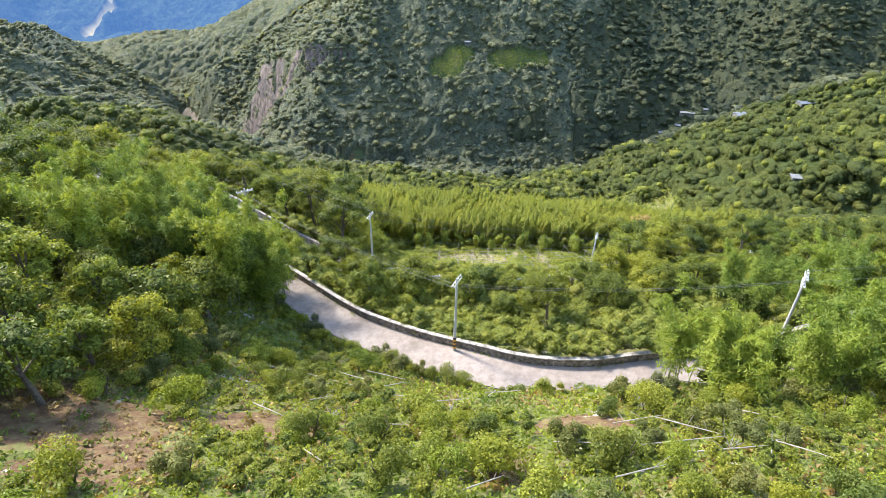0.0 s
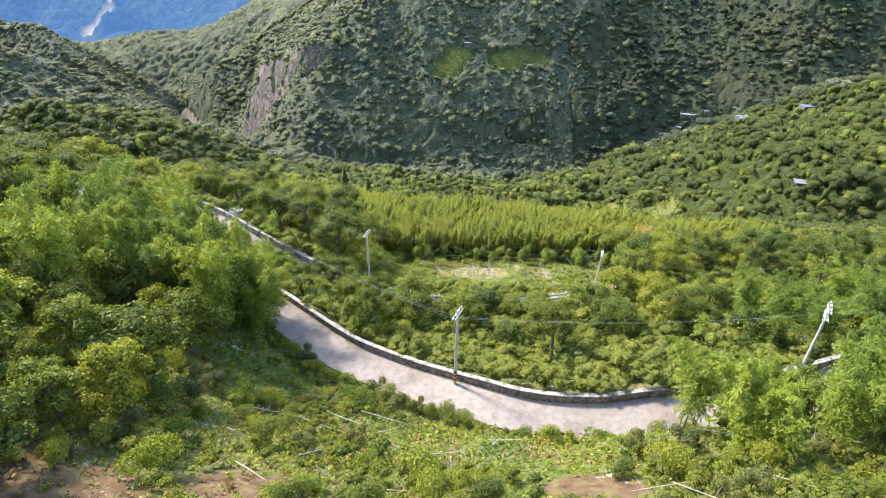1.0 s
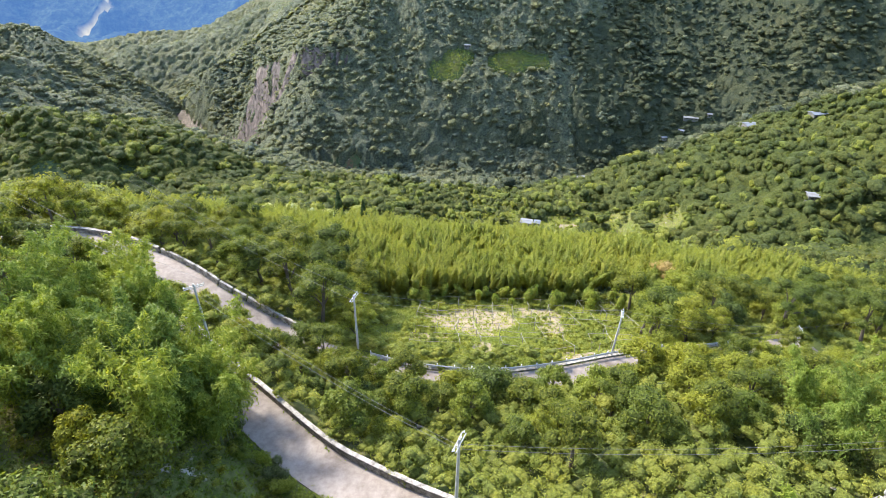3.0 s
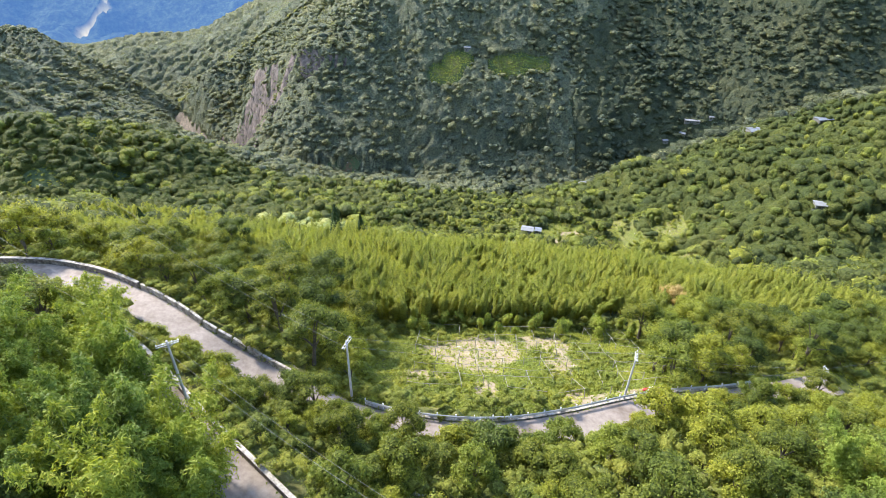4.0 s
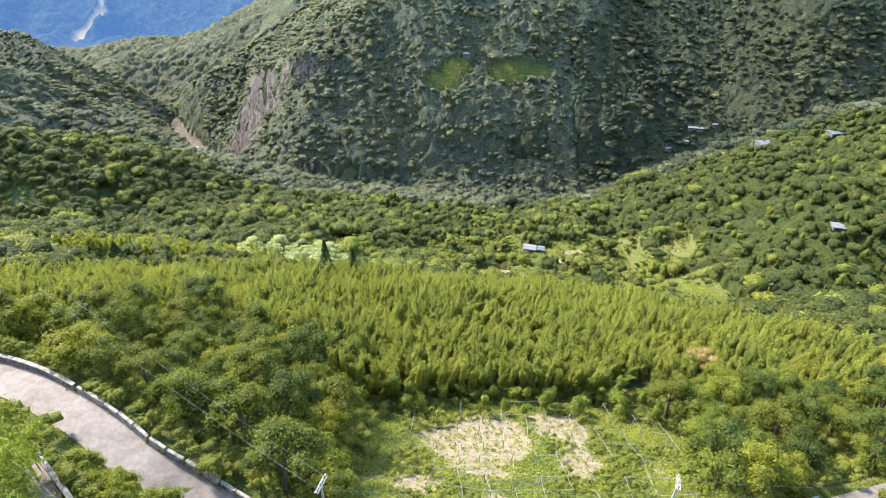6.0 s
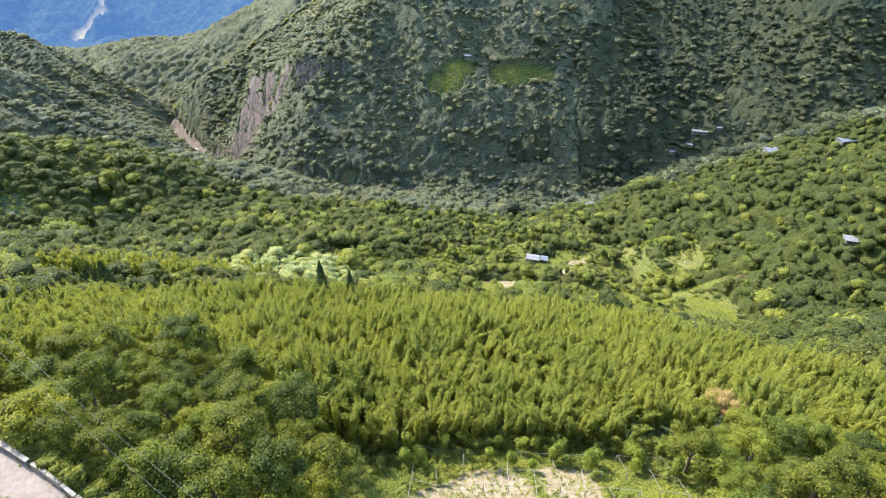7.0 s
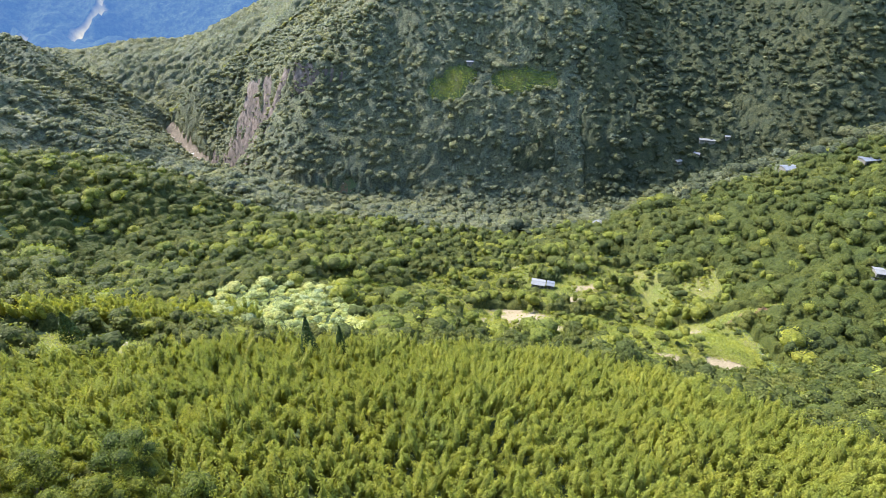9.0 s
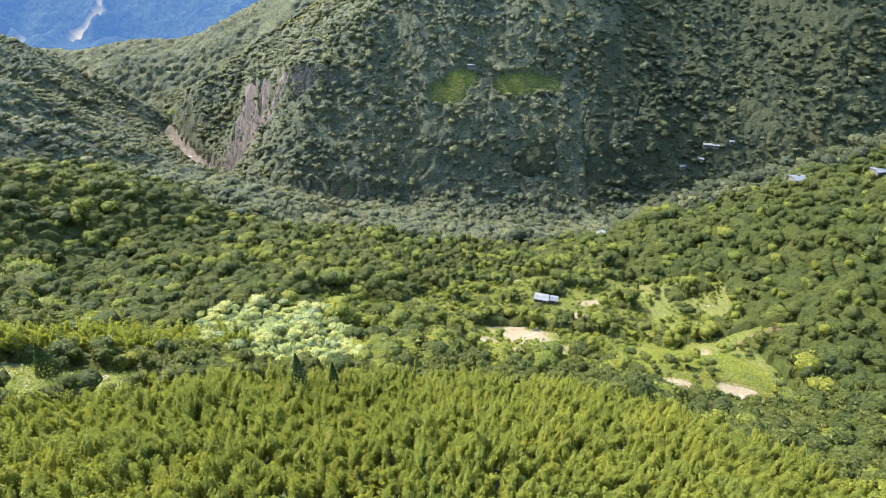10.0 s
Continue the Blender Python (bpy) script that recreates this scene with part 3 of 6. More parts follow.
def slide_mask(x, y):
    """1 on the pale landslide of the farthest range and in the gully above it."""
    mid = np.interp(y, [1870, 1909, 1948, 1977, 2030, 2100], [-1204, -1181, -1158, -1172, -1215, -1240])
    wide = np.interp(y, [1860, 1885, 1940, 1956, 2090], [10, 16, 11, 5, 5])
    return np.clip(1.5 - np.abs(x - mid + 14 * (vnoise(x, y, 50, 63) - 0.5)) / wide, 0, 1) * np.interp(y, [1942, 1956, 2080, 2100], [1, 0.4, 0.2, 0])


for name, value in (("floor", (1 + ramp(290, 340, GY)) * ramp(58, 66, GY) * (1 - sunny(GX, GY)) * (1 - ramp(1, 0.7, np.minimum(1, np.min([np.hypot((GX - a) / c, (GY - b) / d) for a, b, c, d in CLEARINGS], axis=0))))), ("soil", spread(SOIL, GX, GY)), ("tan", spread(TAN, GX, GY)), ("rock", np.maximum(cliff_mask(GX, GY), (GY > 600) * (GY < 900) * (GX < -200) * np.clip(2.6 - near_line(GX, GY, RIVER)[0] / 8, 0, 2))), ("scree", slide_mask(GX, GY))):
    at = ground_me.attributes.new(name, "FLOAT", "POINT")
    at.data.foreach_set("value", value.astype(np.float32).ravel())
tagged(new("ground", ground_me), "steep green hillside falling to a deep forested valley", "ground", kind="structure")


def far_range():
    """The farthest range, so distant that it never shifts: wooded relief, its blue haze put in as glow."""
    m, n, l, bsdf = material("distant_range")
    f = noise_of(n, l, 0.055, 8, rough=0.75)
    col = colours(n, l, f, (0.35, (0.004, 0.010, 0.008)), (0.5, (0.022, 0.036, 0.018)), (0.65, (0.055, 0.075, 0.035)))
    at = n.new("ShaderNodeAttribute")
    at.attribute_name = "scree"
    rock = colours(n, l, f, (0.3, (0.44, 0.39, 0.31)), (0.7, (0.60, 0.55, 0.46)))
    bump(n, l, f, 1.0, 8, bsdf)
    col = blend(n, l, at.outputs["Fac"], col, rock)
    l.new(col, bsdf.inputs["Base Color"])
    bsdf.inputs["Roughness"].default_value = 0.95
    bsdf.inputs["Specular IOR Level"].default_value = 0.05
    # emission paints the blue haze and brightens the landslide
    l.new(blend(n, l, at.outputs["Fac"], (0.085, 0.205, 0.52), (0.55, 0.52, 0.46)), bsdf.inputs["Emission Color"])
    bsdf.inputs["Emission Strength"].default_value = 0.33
    xs, ys = np.arange(-2300, -250, 9.0), np.arange(1480, 2750, 9.0)
    X, Y = np.meshgrid(xs, ys)
    bare = slide_mask(X, Y)
    Z = land(X, Y) + 14 + (1 - bare) * np.maximum(16 * fbm(X, Y, 26, 65, 2) + 130 * (ridged(X + 0.5 * Y, Y * 0.45, 260, 67) - 0.6), 0) - 30 * (1 - ramp(1480, 1600, Y))
    r, c = X.shape
    k = np.arange(r * c).reshape(r, c)
    q = np.stack([k[:-1, :-1], k[:-1, 1:], k[1:, 1:], k[1:, :-1]], -1).reshape(-1, 4)
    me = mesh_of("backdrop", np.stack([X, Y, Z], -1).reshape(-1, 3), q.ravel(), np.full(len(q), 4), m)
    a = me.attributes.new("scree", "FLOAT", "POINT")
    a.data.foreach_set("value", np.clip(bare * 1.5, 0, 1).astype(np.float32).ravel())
    tagged(new("backdrop", me), "distant wooded range, blue haze painted as glow, with a pale landslide", "mountain", kind="structure")


far_range()

# ---------------------------------------------------------------- the hill road


def road(name, edge, mid, label):
    """Concrete slabs, each a piece of its own, on the bench cut for them."""
    base = new(name)
    tagged(base, label, "road", kind="structure")
    n = 9
    side_l, side_r = beside(mid, -1.9), beside(mid, 1.9)
    k = 0
    while k < len(mid) - 1:
        end = min(k + n, len(mid) - 1)
        rings = []
        for i in range(k, end + 1):
            a, b = side_l[i], side_r[i]
            rings.append([(a[0], a[1], a[2]), (b[0], b[1], b[2]), (b[0], b[1], b[2] - 0.25), (a[0], a[1], a[2] - 0.25)])
        me = ribbon("slab", CONCRETE, rings)
        part("slab", me, CONCRETE, base)
        k = end
    return base


road("road", UPPER_EDGE, UPPER_MID, "pale concrete hill road with stains")
road("road", LOWER_EDGE, LOWER_MID, "pale concrete lower road leg")


def parapet(edge, start, stop, height, name, label, piece=5, gap=0.03, sign=1):
    """A low wall along a road's edge, block by block, the face coloured as shaded and the cap as sunlit."""
    wall = new(name)
    tagged(wall, label, "wall", kind="structure")
    line = edge[start:stop]
    inner, outer = beside(line, -0.02 * sign), beside(line, 0.33 * sign)
    cap_i, cap_o = beside(line, -0.05 * sign), beside(line, 0.36 * sign)
    k = 0
    while k < len(line) - 1:
        e = min(k + piece, len(line) - 1)
        lift = rng.uniform(-0.03, 0.03)
        body, cap = [], []
        for i in range(k, e + 1):
            p, q = inner[i], outer[i]
            z0, z1 = p[2] - 0.9, p[2] + height + lift - 0.1
            body.append([(p[0], p[1], z0), (q[0], q[1], z0), (q[0], q[1], z1), (p[0], p[1], z1)])
            p, q = cap_i[i], cap_o[i]
            cap.append([(p[0], p[1], z1), (q[0], q[1], z1), (q[0], q[1], z1 + 0.1), (p[0], p[1], z1 + 0.1)])
        block = part("block", ribbon("block", SHADED_WALL_STONE, body), SHADED_WALL_STONE, wall)
        part("cap", ribbon("cap", CAP_STONE, cap), CAP_STONE, block)
        k = e
    return wall


parapet(UPPER_EDGE, 0, len(UPPER_EDGE), 0.85, "wall_upper", "weathered stone parapet with shade-toned face and sunlit-toned coping", piece=5)


def near_index(line, x):
    return int(np.argmin(np.abs(line[:, 0] - x)))


parapet(LOWER_EDGE, 0, near_index(LOWER_EDGE, -38), 0.8, "wall_bend", "grey concrete parapet round the bend", piece=6, sign=-1)


def blocks(line, start, stop, name, label):
    """Loose parapet blocks with open gaps, tilted a little, along a road's edge."""
    wall = new(name)
    tagged(wall, label, "wall", kind="structure")
    k = start
    while k < stop - 4:
        a, b = line[k], line[k + 4]
        d = b - a
        long = float(np.hypot(d[0], d[1])) - 0.12
        bm = bmesh.new()
        box(bm, (long, 0.34, 1.5), Matrix())
        bmesh.ops.bevel(bm, geom=bm.edges, offset=0.04, segments=1, affect="EDGES")
        block = part("block", bm, CAP_STONE, wall)
        mid = (a + b) / 2
        yaw = math.degrees(math.atan2(d[1], d[0]))
        slope = math.degrees(math.atan2(d[2], long))
        block.matrix_basis = pose(mid[0], mid[1] + 0.17, mid[2] + 0.08 + rng.uniform(-0.04, 0.04), rng.uniform(-3, 3), -slope + rng.uniform(-1, 1), yaw + rng.uniform(-1.5, 1.5))
        k += 4
    return wall


blocks(LOWER_EDGE, near_index(LOWER_EDGE, -38), near_index(LOWER_EDGE, -17), "wall_middle", "row of old concrete parapet blocks with gaps")


def guard_rail():
    """Steel beam on posts along the lower road."""
    rail = tagged(new("guard_rail"), "galvanised steel guard rail on posts along the lower road", "guard rail", kind="structure")
    a, b = near_index(LOWER_EDGE, -9), near_index(LOWER_EDGE, 40)
    line = beside(LOWER_EDGE[a:b], -0.15)
    k = 0
    while k < len(line) - 1:
        e = min(k + 8, len(line) - 1)
        prof = [(0, 0.50), (0.07, 0.56), (0.0, 0.63), (0.0, 0.67), (0.07, 0.74), (0.0, 0.80), (-0.03, 0.80), (0.04, 0.74), (-0.03, 0.67), (-0.03, 0.63), (0.04, 0.56), (-0.03, 0.50)]
        rings = []
        seg = line[k:e + 1]
        for off, zz in prof:
            o = beside(seg, off) if len(seg) > 1 else seg
            rings.append(np.column_stack([o[:, 0], o[:, 1], o[:, 2] + zz]))
        part("beam", ribbon("beam", STEEL, np.stack(rings, 1)), STEEL, rail)
        k = e
    for i in range(0, len(line), 4):
        bm = bmesh.new()
        rod(bm, (0, 0, -0.6), (0, 0, 0.95), 0.07, 0.07, 10)
        p = part("post", bm, WHITE_PAINT, rail)
        p.location = line[i] + np.array([0.02, 0.12, 0])
    kerb = beside(LOWER_EDGE[a:b], -0.1), beside(LOWER_EDGE[a:b], -0.45)
    rings = [[(*p[:2], p[2] - 0.6), (*q[:2], q[2] - 0.6), (*q[:2], q[2] + 0.16), (*p[:2], p[2] + 0.16)] for p, q in zip(*kerb)]
    part("kerb", ribbon("kerb", CAP_STONE, rings), CAP_STONE, rail)


guard_rail()


def power_pole(base, height, lean=(0, 0), turn=0, striped=False, arms=2, label="grey concrete power pole with pale crossarms"):
    """A tapered concrete pole with paired crossarms, insulators and, where it stands by traffic, warning stripes."""
    pole = tagged(new("power_pole"), label, "power pole", "poles along the road")
    bm = bmesh.new()
    rod(bm, (0, 0, -1.0), (0, 0, height), 0.155, 0.095, 14)
    part("shaft", bm, POLE_CONCRETE, pole)
    for k in range(arms):
        z = height - 0.35 - 0.75 * k
        for s in (-1, 1):
            bm = bmesh.new()
            box(bm, (1.8, 0.06, 0.075), pose(0, s * 0.13, z, 0, 0, 0))
            arm = part("crossarm", bm, POLE_CONCRETE, pole)
        for px in (-0.85, -0.35, 0.35, 0.85):
            bm = bmesh.new()
            rod(bm, (px, 0, z + 0.05), (px, 0, z + 0.24), 0.04, 0.03, 8)
            rod(bm, (px, 0, z + 0.12), (px, 0, z + 0.17), 0.06, 0.06, 8)
            part("insulator", bm, WHITE_PAINT, pole)
        for s in (-1, 1):
            bm = bmesh.new()
            rod(bm, (s * 0.7, 0.17, z), (0, 0.13, z - 0.6), 0.025, 0.025, 6)
            part("brace", bm, STEEL, pole)
    if striped:
        for k in range(6):
            bm = bmesh.new()
            z0 = 0.12 + 0.22 * k
            rod(bm, (0, 0, z0), (0, 0, z0 + 0.22), 0.162, 0.16, 16, caps=False)
            for v in bm.verts:
                v.co.z += 0.35 * v.co.x
            part("stripe", bm, BLACK if k % 2 else YELLOW, pole)
    pole.matrix_basis = pose(*base, lean[0], lean[1], turn)
    return pole


POLES = {"a": (1.5, -1.75, 1.75), "b": (32.2, -0.5, 4.1), "c": (21.2, 29.4, -11.3), "d": (-10.5, 24.3, -8.0), "e": (46.2, 32.8, -13.4), "f": (-22.6, 14.3, -0.1)}
TOPS = {"a": 8.3, "b": 7.0, "c": 7.0, "d": 9.0, "e": 4.7, "f": 9.7}
LEANS = {"a": (0, 0), "b": (0, 1), "c": (2, 4), "d": (0, 0), "e": (1, 6), "f": (0, -1)}
TURNS = {"a": 68, "b": 62, "c": 75, "d": 75, "e": 80, "f": 30}
for key, at_ in POLES.items():
    power_pole(at_, TOPS[key], LEANS[key], TURNS[key], key in "af",
               arms=2 if key in "b" else 1, label="grey concrete power pole with black and yellow warning stripes" if key in "af" else "grey concrete power pole with pale crossarms")


def wire(a, b, sag, label="thin sagging power line"):
    cu = bpy.data.curves.new("power_line", "CURVE")
    cu.dimensions, cu.bevel_depth, cu.bevel_resolution = "3D", 0.01, 1
    sp = cu.splines.new("POLY")
    sp.points.add(24)
    a, b = np.array(a), np.array(b)
    for i in range(25):
        t = i / 24
        p = a + (b - a) * t
        sp.points[i].co = (p[0], p[1], p[2] - 4 * sag * t * (1 - t), 1)
    cu.materials.append(WIRE)
    return tagged(new("power_line", cu), label, "cable", "power lines")


def hang(a, b, sag, offsets=((-0.8, -0.3), (0.8, -0.3)), low=None):
    pa = np.array(POLES[a]) + (0, 0, TOPS[a]) if isinstance(a, str) else np.array(a, float)
    pb = np.array(POLES[b]) + (0, 0, TOPS[b]) if isinstance(b, str) else np.array(b, float)
    d = (pb - pa)[:2] / np.linalg.norm((pb - pa)[:2])
    side = np.array([-d[1], d[0], 0])
    for o, dz in offsets:
        wire(pa + side * o + (0, 0, dz), pb + side * o + (0, 0, dz), sag)


hang("f", "a", 0.9, ((-0.8, 0.0), (0.7, -1.7)))
hang("a", "b", 0.8, ((-0.8, 0.0), (0.7, -1.4)))
hang("b", (75, 6, 15), 1.0)
hang((-52, 32, 8.0), "f", 0.6, ((-0.7, 0.0), (0.7, 0.0)))
hang("d", "c", 0.8, ((0.6, 0.0), (-0.6, -0.2)))
hang("c", "e", 0.7, ((0.6, 0.0), (-0.6, -0.2)))
hang("e", (80, 42, -9), 0.7, ((0.5, 0.0),))
hang((-45, 45, 4), "d", 0.9, ((0.6, 0.0), (-0.6, -0.2)))

# ---------------------------------------------------------------- where plants stand
def road_gap(x, y, gap):
    """True where a place is farther than that from both road legs."""
    x, y = np.asarray(x, float), np.asarray(y, float)
    ok = np.ones(x.shape, bool)
    m = (np.abs(x) < 80) & (y > -40) & (y < 70)
    for line in (UPPER_MID, LOWER_MID):
        d, _ = near_line(x[m], y[m], line)
        ok[m] &= d > gap
    return ok


def scatter(x0, x1, y0, y1, spacing, keep=None):
    xs, ys = np.meshgrid(np.arange(x0, x1, spacing), np.arange(y0, y1, spacing))
    xs = xs.ravel() + rng.uniform(-0.5, 0.5, xs.size) * spacing
    ys = ys.ravel() + rng.uniform(-0.5, 0.5, ys.size) * spacing
    if keep is not None:
        m = keep(xs, ys)
        xs, ys = xs[m], ys[m]
    return xs, ys


def in_view(x, y, margin=30):
    """Only land inside the camera's field of view, which widens with distance."""
    return np.abs(x) < 0.86 * (y + 45) + margin


def open_ground(x, y):
    m = np.zeros(x.shape, bool)
    for cx, cy, rx, ry in CLEARINGS:
        m |= (np.abs(x - cx) / rx) ** 3.5 + (np.abs(y - cy) / ry) ** 3.5 < 1 - 0.5 * vnoise(x, y, 7, 101)
    return m


# viewpoints along the camera's path
EYES = ((0, -44, 41), (0, 5, 44), (0, 34, 46))
HX, HY = np.arange(-1400, 800, 7.0), np.arange(-60, 1400, 7.0)
HEIGHTS = land(*np.meshgrid(HX, HY))


def coarse(x, y):
    """The land's height from a coarse table, quick for many places."""
    u, v = np.clip((x - HX[0]) / 7.0, 0, len(HX) - 1.01), np.clip((y - HY[0]) / 7.0, 0, len(HY) - 1.01)
    i, j = u.astype(int), v.astype(int)
    u, v = u - i, v - j
    return (HEIGHTS[j, i] * (1 - u) + HEIGHTS[j, i + 1] * u) * (1 - v) + (HEIGHTS[j + 1, i] * (1 - u) + HEIGHTS[j + 1, i + 1] * u) * v


def in_sight(x, y, tall=10.0):
    """Leaves out woods that the land hides from the camera's path."""
    z = coarse(x, y) + tall
    ok = np.zeros(x.shape, bool)
    for ex, ey, ez in EYES:
        free = np.ones(x.shape, bool)
        for t in np.linspace(0.25, 0.96, 26):
            free &= coarse(ex + (x - ex) * t, ey + (y - ey) * t) < ez + (z - ez) * t + 25
        ok |= free
    return ok


def grove(x, y):
    """Where the bamboo grove stands."""
    edge = 58 + 3 * np.sin(x * 0.09) + 3.0 * (vnoise(x, y, 9, 71) - 0.5) + np.interp(x, [-84, -60, -46, -30, -14], [-13, -9, 6, 5, 0])
    back = 146 - 0.35 * np.abs(x + 2) - 0.4 * np.maximum(-x - 28, 0) + 5 * np.sin(x * 0.07)
    return (y > edge) & (y < back) & (x > -84) & (x < 118 - 0.5 * y) & ~((x > 26) & (y < 64))


def pale_mound(x, y):
    return (((x + 52) / 38) ** 2 + ((y - 174) / 32) ** 2 < 1) & (x + 0.5 * y < 55) & ~grove(x, y)


def bamboo_row(x, y):
    return (((x + 88) / 27) ** 2 + ((y - 146 - 0.5 * (x + 88)) / 10) ** 2 < 1)


# ---------------------------------------------------------------- foliage bodies
_bm = bmesh.new()
bmesh.ops.create_icosphere(_bm, subdivisions=1, radius=1)
_bm.verts.ensure_lookup_table()
ICO_V = np.array([v.co[:] for v in _bm.verts])
ICO_F = np.array([[v.index for v in f.verts] for f in _bm.faces])
_bm.free()
OCT_V = np.array([(1, 0, 0), (-1, 0, 0), (0, 1, 0), (0, -1, 0), (0, 0, 1), (0, 0, -1)], float)
OCT_F = np.array([(0, 2, 4), (2, 1, 4), (1, 3, 4), (3, 0, 4), (2, 0, 5), (1, 2, 5), (3, 1, 5), (0, 3, 5)])


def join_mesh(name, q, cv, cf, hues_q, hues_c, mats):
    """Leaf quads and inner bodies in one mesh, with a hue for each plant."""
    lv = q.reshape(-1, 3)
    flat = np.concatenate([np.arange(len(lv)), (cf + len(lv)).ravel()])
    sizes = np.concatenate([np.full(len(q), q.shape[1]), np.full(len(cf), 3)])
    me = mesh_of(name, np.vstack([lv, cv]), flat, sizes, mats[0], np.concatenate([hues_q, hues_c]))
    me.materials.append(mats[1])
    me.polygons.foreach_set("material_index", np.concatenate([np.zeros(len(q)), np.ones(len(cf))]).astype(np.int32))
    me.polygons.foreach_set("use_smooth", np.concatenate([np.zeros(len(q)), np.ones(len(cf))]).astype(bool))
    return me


def canopy(name, x, y, radius, tall, lobes, count, mats, label, size=0.5, low=-0.15, sink=0.4, category="forest", up=0.35, body=None, leaf=None, level=None):
    """Plants too dense to count: each crown of several rounded lobes with leaf sprays breaking their skin."""
    n = len(x)
    z = land(x, y) if level is None else level
    hue = rng.uniform(0, 1, n)
    ld = sphere_dirs(n * lobes, rng, 0.0).reshape(n, lobes, 3) * rng.uniform(0.35, 0.62, (n, lobes, 1))
    if lobes > 1:
        ld[:, 0] = (0, 0, 0.4)
    else:
        ld[:] = 0
    lr = rng.uniform(0.42, 0.68, (n, lobes)) if lobes > 1 else np.ones((n, lobes))
    top = np.stack([x, y, z + tall * (1 - sink)], -1)
    half = np.stack([radius, radius, tall * sink], -1)
    centre = top[:, None] + ld * half[:, None]
    reach = (lr[..., None] * half[:, None])[:, :, None]
    d = sphere_dirs(n * lobes * count, rng, low).reshape(n, lobes, count, 3)
    pts = centre[:, :, None] + d * reach * rng.uniform(0.8, 1.16, (n, lobes, count, 1))
    nrm = d + rng.normal(scale=0.6, size=d.shape)
    nrm[..., 2] += up
    L = np.broadcast_to((radius * size if leaf is None else np.full(n, leaf))[:, None, None], d.shape[:3]).reshape(-1)
    q = leaves(pts.reshape(-1, 3), nrm.reshape(-1, 3), L * 1.12, L * 0.85, tri=True)
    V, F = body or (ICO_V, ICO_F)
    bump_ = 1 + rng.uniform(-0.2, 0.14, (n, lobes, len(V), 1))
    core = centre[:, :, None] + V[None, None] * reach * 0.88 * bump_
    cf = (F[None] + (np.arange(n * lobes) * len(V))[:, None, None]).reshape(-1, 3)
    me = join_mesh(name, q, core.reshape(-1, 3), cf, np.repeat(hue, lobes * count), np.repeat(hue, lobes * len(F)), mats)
    return tagged(new(name, me), label, category, kind="stuff")


def plumes(name, x, y, tall, width, count, mats, label, leaf=0.55, category="bamboo"):
    """Bamboo seen as plumes: each a leaning spray of drooping narrow leaves round a leafy heart."""
    n = len(x)
    z = land(x, y)
    hue = rng.uniform(0, 1, n) * 0.8
    lean = rng.normal(scale=0.17, size=(n, 2)) + np.array([0.02, -0.01])
    k = count
    s = rng.uniform(0.0, 1.0, (n, k)) ** 0.75
    env = np.sqrt(1.02 - s ** 3) * np.minimum(1, 0.45 + 1.1 * s)
    a = rng.uniform(0, 2 * np.pi, (n, k))
    r = env * width[:, None] * np.sqrt(rng.uniform(0.3, 1, (n, k)))
    hgt = tall[:, None] * (0.35 + 0.65 * s)
    px = x[:, None] + lean[:, :1] * tall[:, None] * s ** 2 + r * np.cos(a)
    py = y[:, None] + lean[:, 1:] * tall[:, None] * s ** 2 + r * np.sin(a)
    pz = z[:, None] + hgt - 0.35 * r
    pts = np.stack([px, py, pz], -1).reshape(-1, 3)
    nrm = np.stack([np.cos(a) * 0.7, np.sin(a) * 0.7, 0.75 + 0 * a], -1).reshape(-1, 3) + rng.normal(scale=0.45, size=(n * k, 3))
    L = np.full(n * k, leaf)
    q = leaves(pts, nrm, L, L * 0.36, droop=1.0, tri=True)
    base = np.stack([x, y, z + tall * 0.56], -1)[:, None]
    half = np.stack([width * 0.72, width * 0.72, tall * 0.36], -1)[:, None]
    core = base + ICO_V[None] * half * (1 + rng.uniform(-0.15, 0.15, (n, len(ICO_V), 1)))
    up_ = np.clip((core[..., 2] - z[:, None]) / tall[:, None], 0, 1) ** 2
    core[..., 0] += lean[:, :1] * tall[:, None] * up_
    core[..., 1] += lean[:, 1:] * tall[:, None] * up_
    cf = (ICO_F[None] + (np.arange(n) * len(ICO_V))[:, None, None]).reshape(-1, 3)
    me = join_mesh(name, q, core.reshape(-1, 3), cf, np.repeat(hue, k), np.repeat(hue, len(ICO_F)), mats)
    return tagged(new(name, me), label, category, kind="stuff")


def crowns(x, y, cell, seed):
    """Rounded tree crowns shoulder to shoulder: height from 0 to 1 and a hue for each crown."""
    ix, iy = np.floor(x / cell), np.floor(y / cell)
    best, hue = np.zeros(x.shape), np.zeros(x.shape)
    for a in (-1, 0, 1):
        for b in (-1, 0, 1):
            jx, jy = ix + a, iy + b
            cx = (jx + 0.1 + 0.8 * lattice(jx, jy, seed)) * cell
            cy = (jy + 0.1 + 0.8 * lattice(jx, jy, seed + 1)) * cell
            r = cell * (0.42 + 0.38 * lattice(jx, jy, seed + 2))
            h = (0.5 + 0.5 * lattice(jx, jy, seed + 3)) * np.sqrt(np.clip(1 - ((x - cx) ** 2 + (y - cy) ** 2) / r ** 2, 0, 1)) ** 0.8
            m = h > best
            best, hue = np.where(m, h, best), np.where(m, lattice(jx, jy, seed + 4), hue)
    return best, hue


